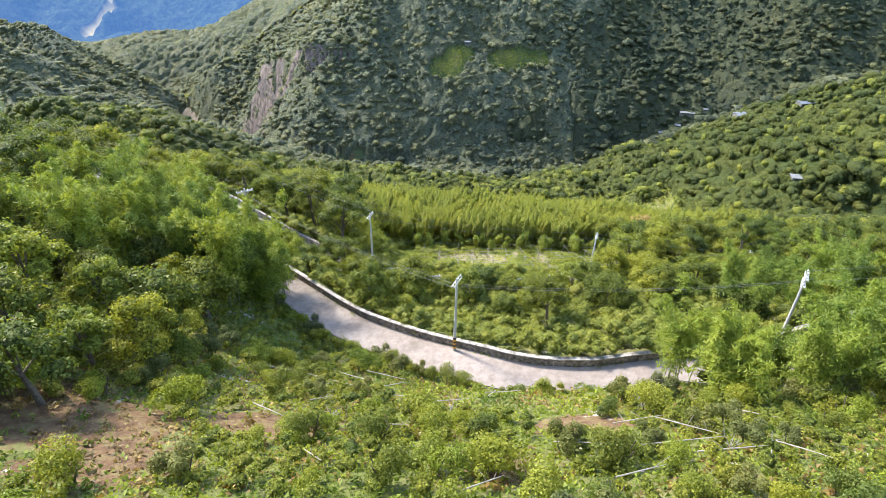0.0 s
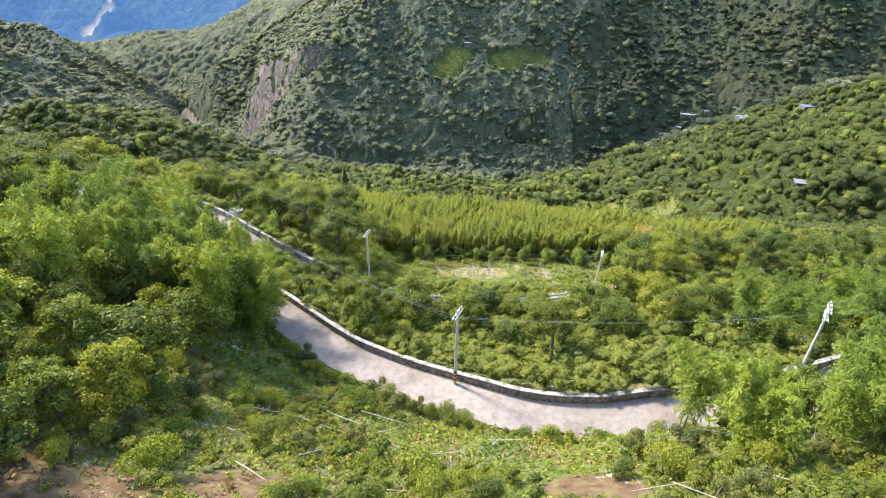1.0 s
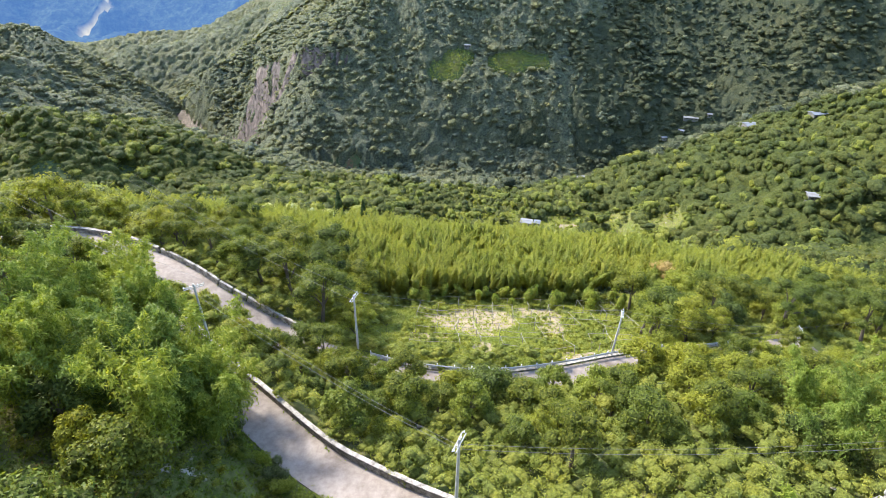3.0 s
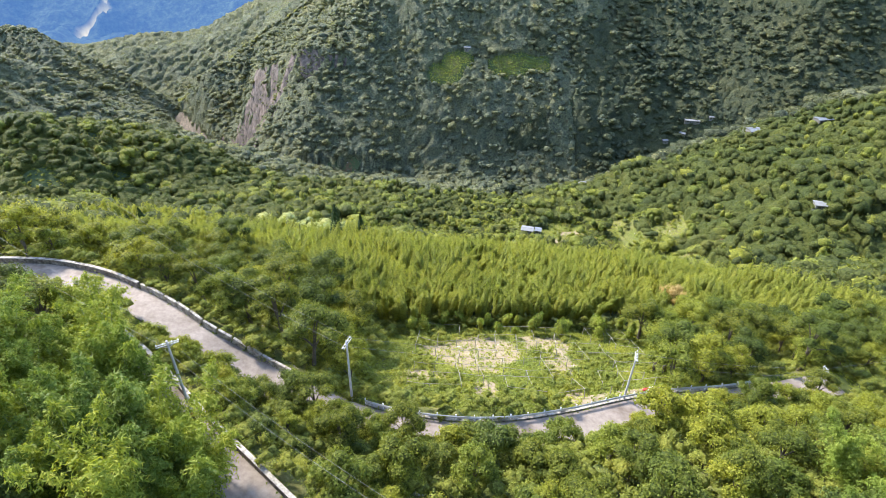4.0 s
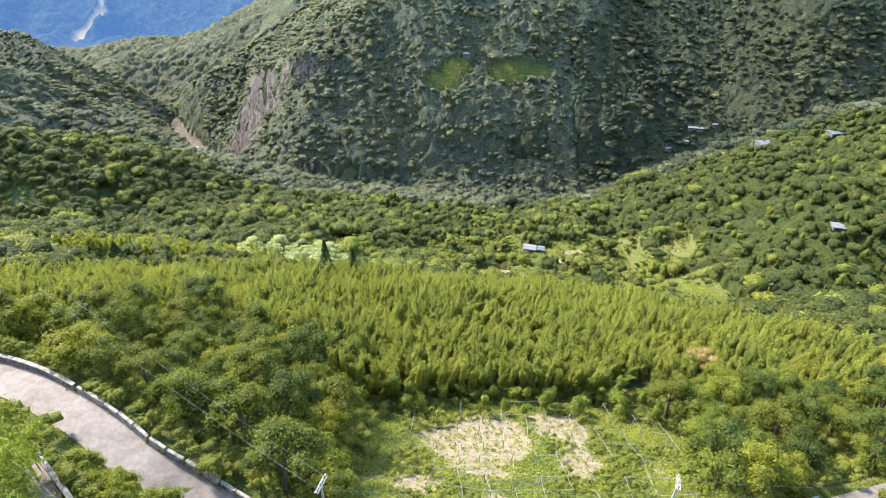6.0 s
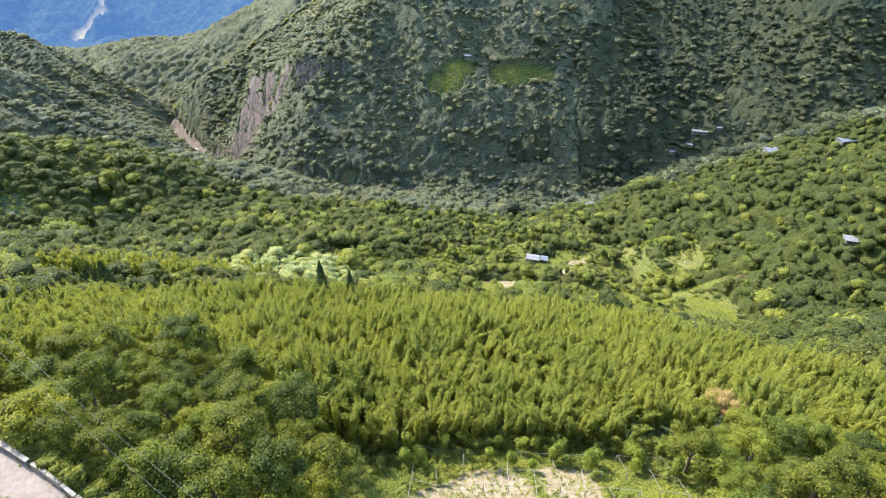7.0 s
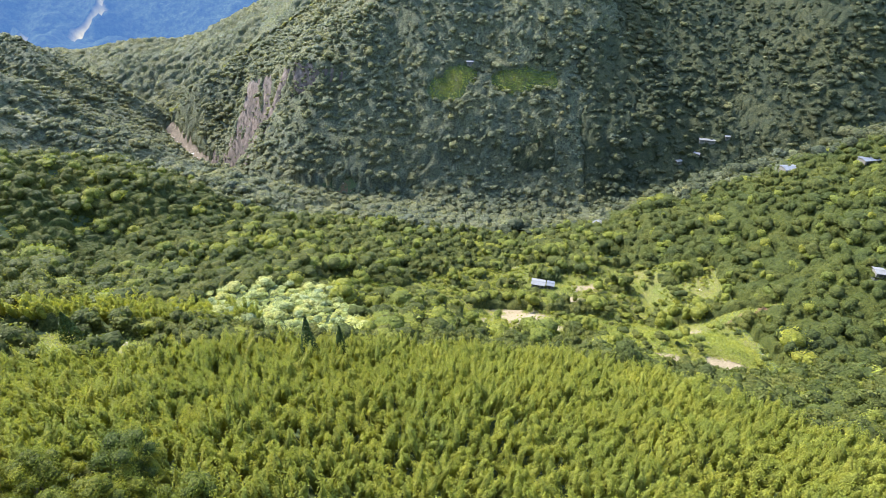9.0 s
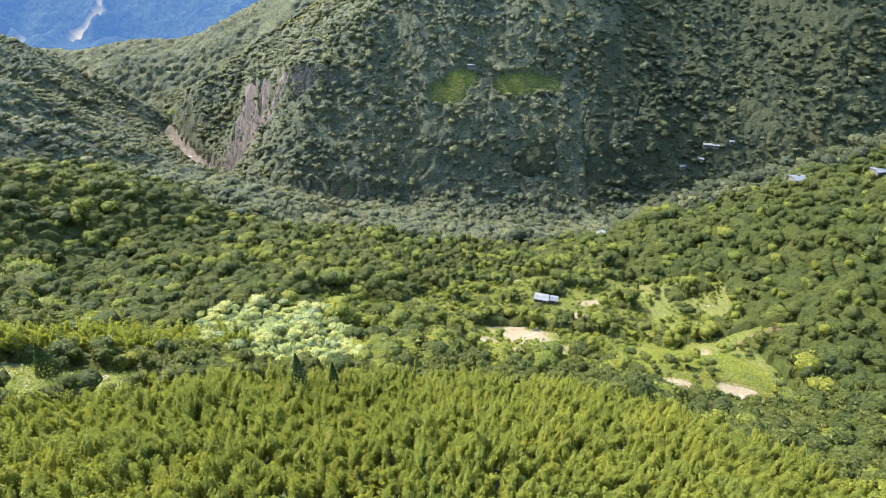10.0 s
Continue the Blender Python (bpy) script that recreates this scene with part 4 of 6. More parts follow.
def canopy_sheet(name, x0, x1, y0, y1, step, cell, low, high, sprays, leaf, keep, mats, label, seed):
    """Closed woodland seen from above: crowns grown together over the land, rough with leaf sprays."""
    gx_, gy_ = np.arange(x0, x1, step), np.arange(y0, y1, step)
    X, Y = np.meshgrid(gx_, gy_)
    X = X + rng.uniform(-0.3, 0.3, X.shape) * step
    Y = Y + rng.uniform(-0.3, 0.3, X.shape) * step
    on = keep(X, Y)
    on[on] = in_sight(X[on], Y[on], high)
    near = on.copy()
    for ax in (0, 1):
        near = near | np.roll(near, 1, ax) | np.roll(near, -1, ax)
    Z = np.zeros(X.shape)
    Z[near] = land(X[near], Y[near])
    # crowns keep their size along the slope and stand out square to it
    low_z = coarse(X, Y)
    sx, sy = (coarse(X + 6, Y) - coarse(X - 6, Y)) / 12, (coarse(X, Y + 6) - coarse(X, Y - 6)) / 12
    crown, hue = crowns(X, Y + 0.4 * low_z, cell, seed)
    small, _ = crowns(X + 0.1 * Y, Y + 0.4 * low_z, cell * 0.4, seed + 9)
    grow = 0.65 + 0.7 * vnoise(X, Y, cell * 5, seed + 20)
    out = np.where(on, (low + (high - low) * (0.72 * crown + 0.28 * small)) * grow, -2.0) + rng.uniform(-0.12, 0.12, X.shape) * cell * 0.3
    size = np.sqrt(1 + sx ** 2 + sy ** 2)
    V = np.stack([X - 0.8 * out * sx / size, Y - 0.8 * out * sy / size, Z + out / size], -1)
    r, c = X.shape
    k = np.arange(r * c).reshape(r, c)
    q = np.stack([k[:-1, :-1], k[:-1, 1:], k[1:, 1:], k[1:, :-1]], -1).reshape(-1, 4)
    q = q[on.ravel()[q].any(1) & near.ravel()[q].all(1)]
    used, q = np.unique(q, return_inverse=True)
    q = q.reshape(-1, 4)
    V, hue = V.reshape(-1, 3)[used], hue.ravel()[used]
    fh = hue[q[:, 0]]
    n = np.cross(V[q[:, 1]] - V[q[:, 0]], V[q[:, 3]] - V[q[:, 0]])
    n /= np.linalg.norm(n, axis=1)[:, None] + 1e-9
    pick = np.repeat(np.arange(len(q)), rng.poisson(sprays, len(q)))
    w = rng.uniform(0, 1, (len(pick), 2, 1))
    Q = V[q[pick]]
    pts = (Q[:, 0] * (1 - w[:, 0]) + Q[:, 1] * w[:, 0]) * (1 - w[:, 1]) + (Q[:, 3] * (1 - w[:, 0]) + Q[:, 2] * w[:, 0]) * w[:, 1]
    pts = pts + n[pick] * leaf * rng.uniform(-0.1, 0.35, (len(pick), 1))
    L = leaf * rng.uniform(0.6, 1.3, len(pick))
    lq = leaves(pts, n[pick] + rng.normal(scale=0.75, size=(len(pick), 3)) + (0, 0, 0.3), L, L * 0.8, tri=True)
    cf = np.concatenate([q[:, [0, 1, 2]], q[:, [0, 2, 3]]])
    me = join_mesh(name, lq, V, cf, fh[pick], np.concatenate([fh, fh]), mats)
    return tagged(new(name, me), label, "forest", kind="stuff")


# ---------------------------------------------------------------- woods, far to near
canopy_sheet("ridge_forest", -1150, -150, 900, 1300, 3.4, 11, 1, 12, 2.2, 2.2, lambda x, y: in_view(x, y, 0) & (land(x, y) < 60), (HAZY_LEAF, HAZY_MASS), "forest on the second ridge behind the gorge", 301)


def mountain_wood(x, y):
    ok = (np.abs(x) < 0.80 * (y + 45) + 12) & ~open_ground(x, y)
    ok[ok] = (near_line(x[ok], y[ok], RIVER)[0] > 9) & (cliff_mask(x[ok], y[ok]) < 0.3)  & (coarse(x[ok], y[ok]) < 20) & (spread(SOIL, x[ok], y[ok]) < 0.4)
    return ok


def cloud_shade(x, y):
    """Where cloud shade is painted in: darker leaf colours take over from the lighter ones."""
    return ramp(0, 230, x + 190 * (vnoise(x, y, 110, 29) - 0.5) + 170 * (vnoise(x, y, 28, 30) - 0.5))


canopy_sheet("mountain_forest", -800, 320, 335, 960, 3.0, 7.0, 0.3, 6.0, 1.3, 1.2, lambda x, y: mountain_wood(x, y) & (cloud_shade(x, y) < 0.5), (HAZY_LEAF, HAZY_MASS), "dense forest covering the mountain sides", 321)
canopy_sheet("evergreen_slope", -120, 700, 335, 960, 3.0, 7.0, 0.3, 6.0, 1.3, 1.2, lambda x, y: mountain_wood(x, y) & (cloud_shade(x, y) >= 0.5), (SHADED_LEAF, SHADED_MASS), "dense mountain forest, coloured dark for cloud shade", 331)
x, y = scatter(-800, 700, 335, 960, 6.0, mountain_wood)
m = in_sight(x, y)
x, y = x[m], y[m]
r = np.clip(4.5 * np.exp(rng.normal(scale=0.3, size=len(x))), 2.5, 8.5) * (0.75 + 0.5 * vnoise(x, y, 40, 17))
kind = rng.uniform(0, 1, len(x))
# pale crowns thicken to the left, so colour stands in for the sunlit flank
light = kind < 0.06 + 0.2 * vnoise(x, y, 70, 24) + 0.25 * ramp(20, -160, x)
light &= (cloud_shade(x, y) < 0.5) | (kind < 0.05)
# dark crowns thicken towards the right, standing in for cloud shade
dark = ~light & (kind > 0.97 - 0.9 * cloud_shade(x, y))
for m, name, mats, label in ((~light & ~dark, "tall_forest", (HAZY_LEAF, HAZY_MASS), "rounded crowns of the mountain forest"), (light, "light_forest", (PALE_HAZY_LEAF, PALE_HAZY_MASS), "pale crowns in the mountain forest, sunlight painted towards the left"),
                             (dark, "evergreen_forest", (SHADED_LEAF, SHADED_MASS), "mountain forest crowns coloured dark for cloud shade")):
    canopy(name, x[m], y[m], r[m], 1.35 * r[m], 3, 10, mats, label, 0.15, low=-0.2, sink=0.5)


def valley_trees(x, y):
    ok = (np.abs(x) < 0.82 * (y + 45) + 8) & ~grove(x, y) & ~open_ground(x, y) & ~pale_mound(x, y) & ~bamboo_row(x, y) & ((y > 66) | (np.abs(x) > 90))
    return ok & (vnoise(x, y, 26, 5) > 0.1) & (~sunny(x, y) | (vnoise(x, y, 11, 6) > 0.55))


canopy_sheet("valley_wood", -300, 300, 62, 345, 1.05, 5.5, 0.4, 6.0, 1.7, 0.65, lambda x, y: valley_trees(x, y) & (cloud_shade(x, y) < 0.5), (WOOD_LEAF, WOOD_MASS), "mixed broadleaf woodland on the valley floor", 341)
# the spur takes the darker colour where cloud shade is imitated
canopy_sheet("spur_wood", -80, 300, 62, 345, 1.05, 5.5, 0.4, 6.0, 1.7, 0.65, lambda x, y: valley_trees(x, y) & (cloud_shade(x, y) >= 0.5), (SHADED_WOOD_LEAF, SHADED_WOOD_MASS), "woodland on the spur, coloured dark for cloud shade", 351)
x, y = scatter(-300, 300, 62, 345, 5.2, valley_trees)
m = in_sight(x, y)
x, y = x[m], y[m]
grow = 0.65 + 0.8 * vnoise(x, y, 22, 18)
r, h = np.clip(3.3 * np.exp(rng.normal(scale=0.4, size=len(x))), 1.4, 7) * grow, rng.uniform(4.5, 8.5, len(x)) * grow
kind = rng.uniform(0, 1, len(x))
# pale crowns gather on the sunlit floor, thin out rightwards: light put into colour
light = kind < 0.12 + 0.5 * vnoise(x, y, 30, 23) * (1 - 0.7 * ramp(-70, -160, x)) * (1 - 0.8 * ramp(60, 120, x) * (1 - sunny(x, y))) + 0.42 * sunny(x, y)
# dark crowns increase to the right, imitating shade by colour
dark = ~light & (kind > 1.0 - 0.35 * vnoise(x, y, 35, 28) - 0.5 * ramp(80, 170, x))
for m, name, mats, label in ((~light & ~dark, "valley_trees", (WOOD_LEAF, WOOD_MASS), "broadleaf trees rising from the valley woodland"), (light, "light_valley_trees", (LIGHT_LEAF, LIGHT_MASS), "yellow-green trees and tall bamboo among the valley woodland"),
                             (dark, "dark_valley_trees", (SHADED_WOOD_LEAF, SHADED_WOOD_MASS), "valley woodland trees, painted darker towards the shaded right")):
    canopy(name, x[m], y[m], r[m], h[m], 3, 28, mats, label, 0.11, low=-0.3, sink=0.5)

x, y = scatter(-170, 170, 62, 165, 2.6, valley_trees)
grow = np.clip(np.exp(rng.normal(scale=0.4, size=len(x))), 0.5, 2.4)
canopy("valley_bushes", x, y, 1.6 * grow, 3.0 + 2.4 * grow, 2, 30, (WOOD_LEAF, WOOD_MASS), "leafy bushes filling the near edge of the valley wood", 0.2, low=-0.4, sink=0.4)


def thicket(x, y):
    """Scrub in drifts over open ground and in the gaps of the woodland."""
    ok = (np.abs(x) < 0.8 * (y + 45)) & ~grove(x, y) & (spread(TAN, x, y) < 0.5) & (spread(SOIL, x, y) < 0.5)
    drift = vnoise(x, y, 9, 16) + 0.5 * vnoise(x, y, 3.5, 19)
    return ok & ((sunny(x, y) & (drift > 0.66 + 0.2 * (np.hypot((x - 84) / 27, (y - 188) / 33) < 1))) | (~sunny(x, y) & (vnoise(x, y, 26, 5) < 0.13)))


x, y = scatter(-300, 300, 100, 345, 2.3, thicket)
grow = np.clip(np.exp(rng.normal(scale=0.5, size=len(x))), 0.4, 3)
canopy("valley_scrub", x, y, 0.95 * grow, 1.1 * grow, 2, 22, (SHRUB_LEAF, SHRUB_MASS), "bright low scrub between the valley trees", category="scrub", leaf=0.26)

x, y = scatter(-20, 125, 140, 280, 4.2, lambda x, y: (sunny(x, y) | open_ground(x, y)) & ~grove(x, y) & (spread(TAN, x, y) < 0.4) & (vnoise(x, y, 14, 103) + 0.4 * vnoise(x, y, 5, 104) > 0.68))
grow = np.clip(np.exp(rng.normal(scale=0.45, size=len(x))), 0.5, 2.5)
kind = rng.uniform(0, 1, len(x)) < 0.5
for m, name, mats, label in ((kind, "valley_shrubs", (WOOD_LEAF, WOOD_MASS), "dark bushes dotted over the open valley floor"), (~kind, "light_valley_shrubs", (LIGHT_LEAF, LIGHT_MASS), "yellow-green bushes dotted over the open valley floor")):
    canopy(name, x[m], y[m], 1.5 * grow[m], 2.2 * grow[m], 3, 26, mats, label, category="scrub", leaf=0.3)

x, y = scatter(-95, 0, 130, 210, 2.3, lambda x, y: pale_mound(x, y))
grow = np.clip(np.exp(rng.normal(scale=0.45, size=len(x))), 0.5, 2.6) * (0.6 + 0.8 * vnoise(x, y, 11, 27))
canopy("vine_mound", x, y, 1.5 * grow, 2.4 * grow, 3, 48, (PALE_LEAF, PALE_MASS), "pale sunlit creeper mounds beyond the grove", category="creeper", leaf=0.34)

x, y = scatter(-118, -58, 118, 172, 2.0, lambda x, y: bamboo_row(x, y))
plumes("bamboo_row", x, y, rng.uniform(7, 10, len(x)), rng.uniform(0.9, 1.4, len(x)), 80, (GROVE_LEAF, GROVE_MASS), "row of tall yellow-green bamboo in the sun", 0.75)

x, y = scatter(-86, 84, 52, 152, 1.42, lambda x, y: grove(x, y) & (vnoise(x, y, 5, 77) > 0.08))
h = rng.uniform(6.2, 8.6, len(x)) + 3.2 * (vnoise(x, y, 7, 78) - 0.5)
plumes("bamboo_grove", x, y, h, rng.uniform(0.65, 1.05, len(x)), 105, (GROVE_LEAF, GROVE_MASS), "dense yellow-green bamboo grove on the slope", 0.34)
x, y = scatter(-16, 32, 54.5, 59, 3.0, lambda x, y: ~grove(x, y) & (vnoise(x, y, 4, 79) > 0.4))
plumes("young_bamboo", x, y, rng.uniform(2.8, 5.0, len(x)), rng.uniform(0.7, 1.2, len(x)), 190, (BAMBOO_LEAF, GROVE_MASS), "pale drooping young bamboo at the edge of the grove", 0.34)

x, y = scatter(-100, 130, 110, 286, 0.9, lambda x, y: (sunny(x, y) | open_ground(x, y)) & ~grove(x, y) & (spread(TAN, x, y) < 0.55) & (spread(SOIL, x, y) < 0.55))
n = len(x)
pts = np.stack([x, y, land(x, y) + 0.3], -1)[:, None] + rng.normal(scale=0.35, size=(n, 6, 3)) * (1, 1, 0.5)
nn = rng.normal(size=(n * 6, 3)) * 0.6
nn[:, 2] += 0.8
q = leaves(pts.reshape(-1, 3), nn, np.full(n * 6, 0.42), np.full(n * 6, 0.26), tri=True)
tagged(new("valley_grass", leaf_mesh("valley_grass", q, VINE_LEAF, np.repeat(vnoise(x, y, 12, 98), 6))), "sunlit grass on the open valley floor", "grass", kind="stuff")


def cliff_face():
    """The rock below the lip: buttresses and clefts, streaked and broken."""
    m, n, l, bsdf = material("cliff_rock")
    co = n.new("ShaderNodeTexCoord")
    mp = add(n, "Mapping")
    mp.inputs["Scale"].default_value = (1, 1, 0.3)
    l.new(co.outputs["Object"], mp.inputs[0])
    f = noise_of(n, l, 0.22, 9, coords=mp.outputs[0], rough=0.75)
    g = noise_of(n, l, 0.06, 5)
    col = colours(n, l, f, (0.36, (0.05, 0.045, 0.04)), (0.48, (0.15, 0.12, 0.105)), (0.6, (0.25, 0.205, 0.18)), (0.72, (0.38, 0.32, 0.28)))
    col = blend(n, l, 0.8, col, colours(n, l, g, (0.35, (0.7, 0.72, 0.7)), (0.65, (1.2, 1.1, 1.0))), "MULTIPLY")
    l.new(col, bsdf.inputs["Base Color"])
    bsdf.inputs["Roughness"].default_value = 0.95
    bump(n, l, f, 1.0, 2.5, bsdf)
    xs, ys = np.arange(-346, -110, 2.0), np.arange(600, 764, 1.8)
    X, Y = np.meshgrid(xs, ys)
    i, j = np.searchsorted(gx, X) - 1, np.searchsorted(gy, Y) - 1
    u, v = (X - gx[i]) / (gx[i + 1] - gx[i]), (Y - gy[j]) / (gy[j + 1] - gy[j])
    under = (GZ[j, i] * (1 - u) + GZ[j, i + 1] * u) * (1 - v) + (GZ[j + 1, i] * (1 - u) + GZ[j + 1, i + 1] * u) * v
    rib = 5.0 * (vnoise(X, Y * 0.25, 9, 91) - 0.4) + 2.5 * (vnoise(X, Y * 0.4, 4, 92) - 0.4) + 1.6 * (vnoise(X, Y, 4, 93) - 0.4)
    Z = np.maximum(land(X, Y), under) + 0.8 + np.maximum(rib, 0)
    mask = cliff_mask(X, Y)
    r, c = X.shape
    k = np.arange(r * c).reshape(r, c)
    q = np.stack([k[:-1, :-1], k[:-1, 1:], k[1:, 1:], k[1:, :-1]], -1).reshape(-1, 4)
    q = q[(mask.ravel()[q] > 0.2).any(1)]
    used, q = np.unique(q, return_inverse=True)
    V = np.stack([X, Y, Z], -1).reshape(-1, 3)[used]
    me = mesh_of("cliff", V, q.ravel(), np.full(q.size // 4, 4), m)
    tagged(new("cliff", me), "bare brown rock cliff above the gorge", "cliff", kind="structure")
    # bushes that cling to the ledges
    P = V[rng.uniform(0, 1, len(V)) < np.interp(V[:, 0], [-320, -280, -235, -200, -150], [0.12, 0.06, 0.09, 0.2, 0.3])]
    canopy("cliff_scrub", P[:, 0], P[:, 1], rng.uniform(1.2, 3.4, len(P)), rng.uniform(2, 5, len(P)), 2, 14, (HAZY_LEAF, HAZY_MASS), "bushes clinging to the cliff ledges", 0.25, category="scrub", level=P[:, 2] - 1)


cliff_face()

# ---------------------------------------------------------------- single trees
def leaf_blobs(g, blobs, per, length, width, droop=0.0, low=-0.5, up=0.4):
    out = []
    for c, r in blobs:
        d = sphere_dirs(per, g, low)
        p = np.array(c) + d * np.array(r) * g.uniform(0.62, 1.08, (per, 1))
        n = d + g.normal(scale=0.55, size=d.shape)
        n[:, 2] += up
        out.append(leaves(p, n, np.full(per, length), np.full(per, width), droop, g, True))
    return np.concatenate(out)


MASS_OF = {"shrub_leaf": SHRUB_MASS, "tree_leaf": TREE_MASS, "grey_leaf": TREE_MASS, "rust_leaf": ORANGE_LEAF}


def make_tree(seed, height, spread_, leaf_mat, label, category="tree", per=290, leaf=0.175, group="", skirt=0.42):
    """A tapered trunk, limbs and a ragged crown of leaf clusters with gaps."""
    g = np.random.default_rng(seed)
    tree = tagged(new("tree"), label, category, group)
    fork = height * g.uniform(0.3, 0.42)
    bend = g.normal(scale=0.06, size=2) * height
    thick = 0.05 * height ** 0.8
    trunk = tube("trunk", BARK, [(0, 0, -0.8), (bend[0] * 0.2, bend[1] * 0.1, fork * 0.4), (bend[0], bend[1], fork), (bend[0] * 1.1, bend[1] * 1.2, height * 0.8)], [thick, thick * 0.8, thick * 0.55, thick * 0.1], 8)
    part("trunk", trunk, BARK, tree)
    blobs = []
    n = int(g.integers(9, 13))
    for k in range(n):
        a = 2 * np.pi * k / n * 2.4 + g.uniform(-0.4, 0.4)
        rr = spread_ * (0.15 + 0.62 * ((k + 0.5) / n) ** 0.7)
        zz = height * (0.9 - skirt * (rr / spread_) ** 1.5 + g.uniform(-0.08, 0.08))
        c = (bend[0] + rr * math.cos(a), bend[1] + rr * math.sin(a), zz)
        s = spread_ * g.uniform(0.27, 0.42)
        blobs.append((c, (s, s, s * g.uniform(0.6, 0.85))))
        if k % 3 == 0:
            mid = (bend[0] + 0.4 * (c[0] - bend[0]), bend[1] + 0.4 * (c[1] - bend[1]), fork + 0.55 * (zz - fork))
            part("limb", tube("limb", BARK, [(bend[0], bend[1], fork - 0.1), mid, c], [thick * 0.4, thick * 0.28, thick * 0.08], 5), BARK, tree)
    q = leaf_blobs(g, blobs, per, leaf, leaf * 0.75)
    cores = [np.array(c) + ICO_V * np.array(r) * 0.72 * g.uniform(0.85, 1.1, (len(ICO_V), 1)) for c, r in blobs]
    cf = (ICO_F[None] + (np.arange(len(blobs)) * len(ICO_V))[:, None, None]).reshape(-1, 3)
    me = join_mesh("crown", q, np.concatenate(cores), cf, np.zeros(len(q)), np.zeros(len(cf)), (leaf_mat, MASS_OF.get(leaf_mat.name, TREE_MASS)))
    part("crown", me, leaf_mat, tree)
    return tree


def make_bamboo(seed, height, label):
    """A clump of arching culms with drooping leafy tops."""
    g = np.random.default_rng(seed)
    clump = tagged(new("bamboo_clump"), label, "bamboo", "bamboo beside the road")
    quads_ = []
    for k in range(10):
        a = g.uniform(0, 2 * np.pi)
        h = height * g.uniform(0.7, 1.08)
        out = g.uniform(0.06, 0.3) * h * np.array([math.cos(a), math.sin(a)])
        base = g.normal(scale=0.6, size=2)
        t = np.linspace(0, 1, 8)
        line = np.stack([base[0] + out[0] * t ** 2.4, base[1] + out[1] * t ** 2.4, h * (t - 0.1 * t ** 5) - 0.4], 1)
        if k < 6:
            part("culm", tube("culm", CULM, line, 0.05 * (1 - 0.11 * np.arange(8)), 5), CULM, clump)
        # side branches, each a small drooping fan of narrow leaves
        nb, per = 36, 21
        s = g.uniform(0.2, 1.0, nb) ** 0.75
        env = (np.sin(np.clip(1.02 - s, 0, 1) ** 0.8 * np.pi * 0.8) + 0.12) * height * 0.12
        b = g.uniform(0, 2 * np.pi, nb)
        root = np.stack([np.interp(s, t, line[:, i]) for i in range(3)], 1)
        tip = root + np.stack([env * np.cos(b), env * np.sin(b), 0.25 * env], 1) * g.uniform(0.6, 1.15, (nb, 1))
        f = g.uniform(0.15, 1.05, (nb, per, 1))
        p = root[:, None] + (tip - root)[:, None] * f - np.array([0, 0, 1]) * 0.55 * env[:, None, None] * f ** 2 + g.normal(scale=0.13, size=(nb, per, 3))
        nn = np.stack([np.cos(b) * 0.5, np.sin(b) * 0.5, 0.9 + 0 * b], 1)[:, None] + g.normal(scale=0.4, size=(nb, per, 3))
        quads_.append(leaves(p.reshape(-1, 3), nn.reshape(-1, 3), np.full(nb * per, 0.31), np.full(nb * per, 0.072), 1.6, g, True))
    part("foliage", leaf_mesh("foliage", np.concatenate(quads_), BAMBOO_LEAF), BAMBOO_LEAF, clump)
    return clump


def make_shrub(seed, height, spread_, leaf_mat, label, leaf=0.09, per=400):
    g = np.random.default_rng(seed)
    bush = tagged(new("shrub"), label, "shrub", "shrubs on the slope")
    for k in range(3):
        a = g.uniform(0, 6.28)
        bm = bmesh.new()
        rod(bm, (0.1 * math.cos(a), 0.1 * math.sin(a), -0.3), (0.5 * spread_ * math.cos(a), 0.5 * spread_ * math.sin(a), height * 0.75), 0.045, 0.02, 6)
        part("stem", bm, BARK, bush)
    blobs = []
    for k in range(6):
        a, rr = g.uniform(0, 6.28), spread_ * g.uniform(0.1, 0.65)
        s = spread_ * g.uniform(0.3, 0.45)
        blobs.append(((rr * math.cos(a), rr * math.sin(a), height * g.uniform(0.42, 0.8)), (s, s, height * g.uniform(0.2, 0.3))))
    q = leaf_blobs(g, blobs, per, leaf, leaf * 0.7, low=-0.7)
    part("foliage", leaf_mesh("foliage", q, leaf_mat), leaf_mat, bush)
    return bush


def plant(kinds, x, y, gen, size=(0.8, 1.2)):
    """Sets out copies of the kinds at places on the ground, each turned and sized."""
    z = land(np.array(x), np.array(y))
    for px, py, pz in zip(x, y, z):
        k = kinds[int(gen.integers(len(kinds)))]
        s = float(gen.uniform(*size))
        c = copy_thing(k, pose(px, py, pz - 0.05, gen.uniform(-4, 4), gen.uniform(-4, 4), gen.uniform(0, 360)))
        c.scale = (s, s, s * float(gen.uniform(0.92, 1.1)))


def retire(kinds):
    for k in kinds:
        for o in (*k.children_recursive, k):
            bpy.data.objects.remove(o)


gen = np.random.default_rng(5)
bamboos = [make_bamboo(31, 9.5, "tall arching bright green bamboo clump"), make_bamboo(32, 8.0, "feathery yellow-green bamboo clump"), make_bamboo(33, 10.5, "tall dense bamboo clump with drooping tips")]
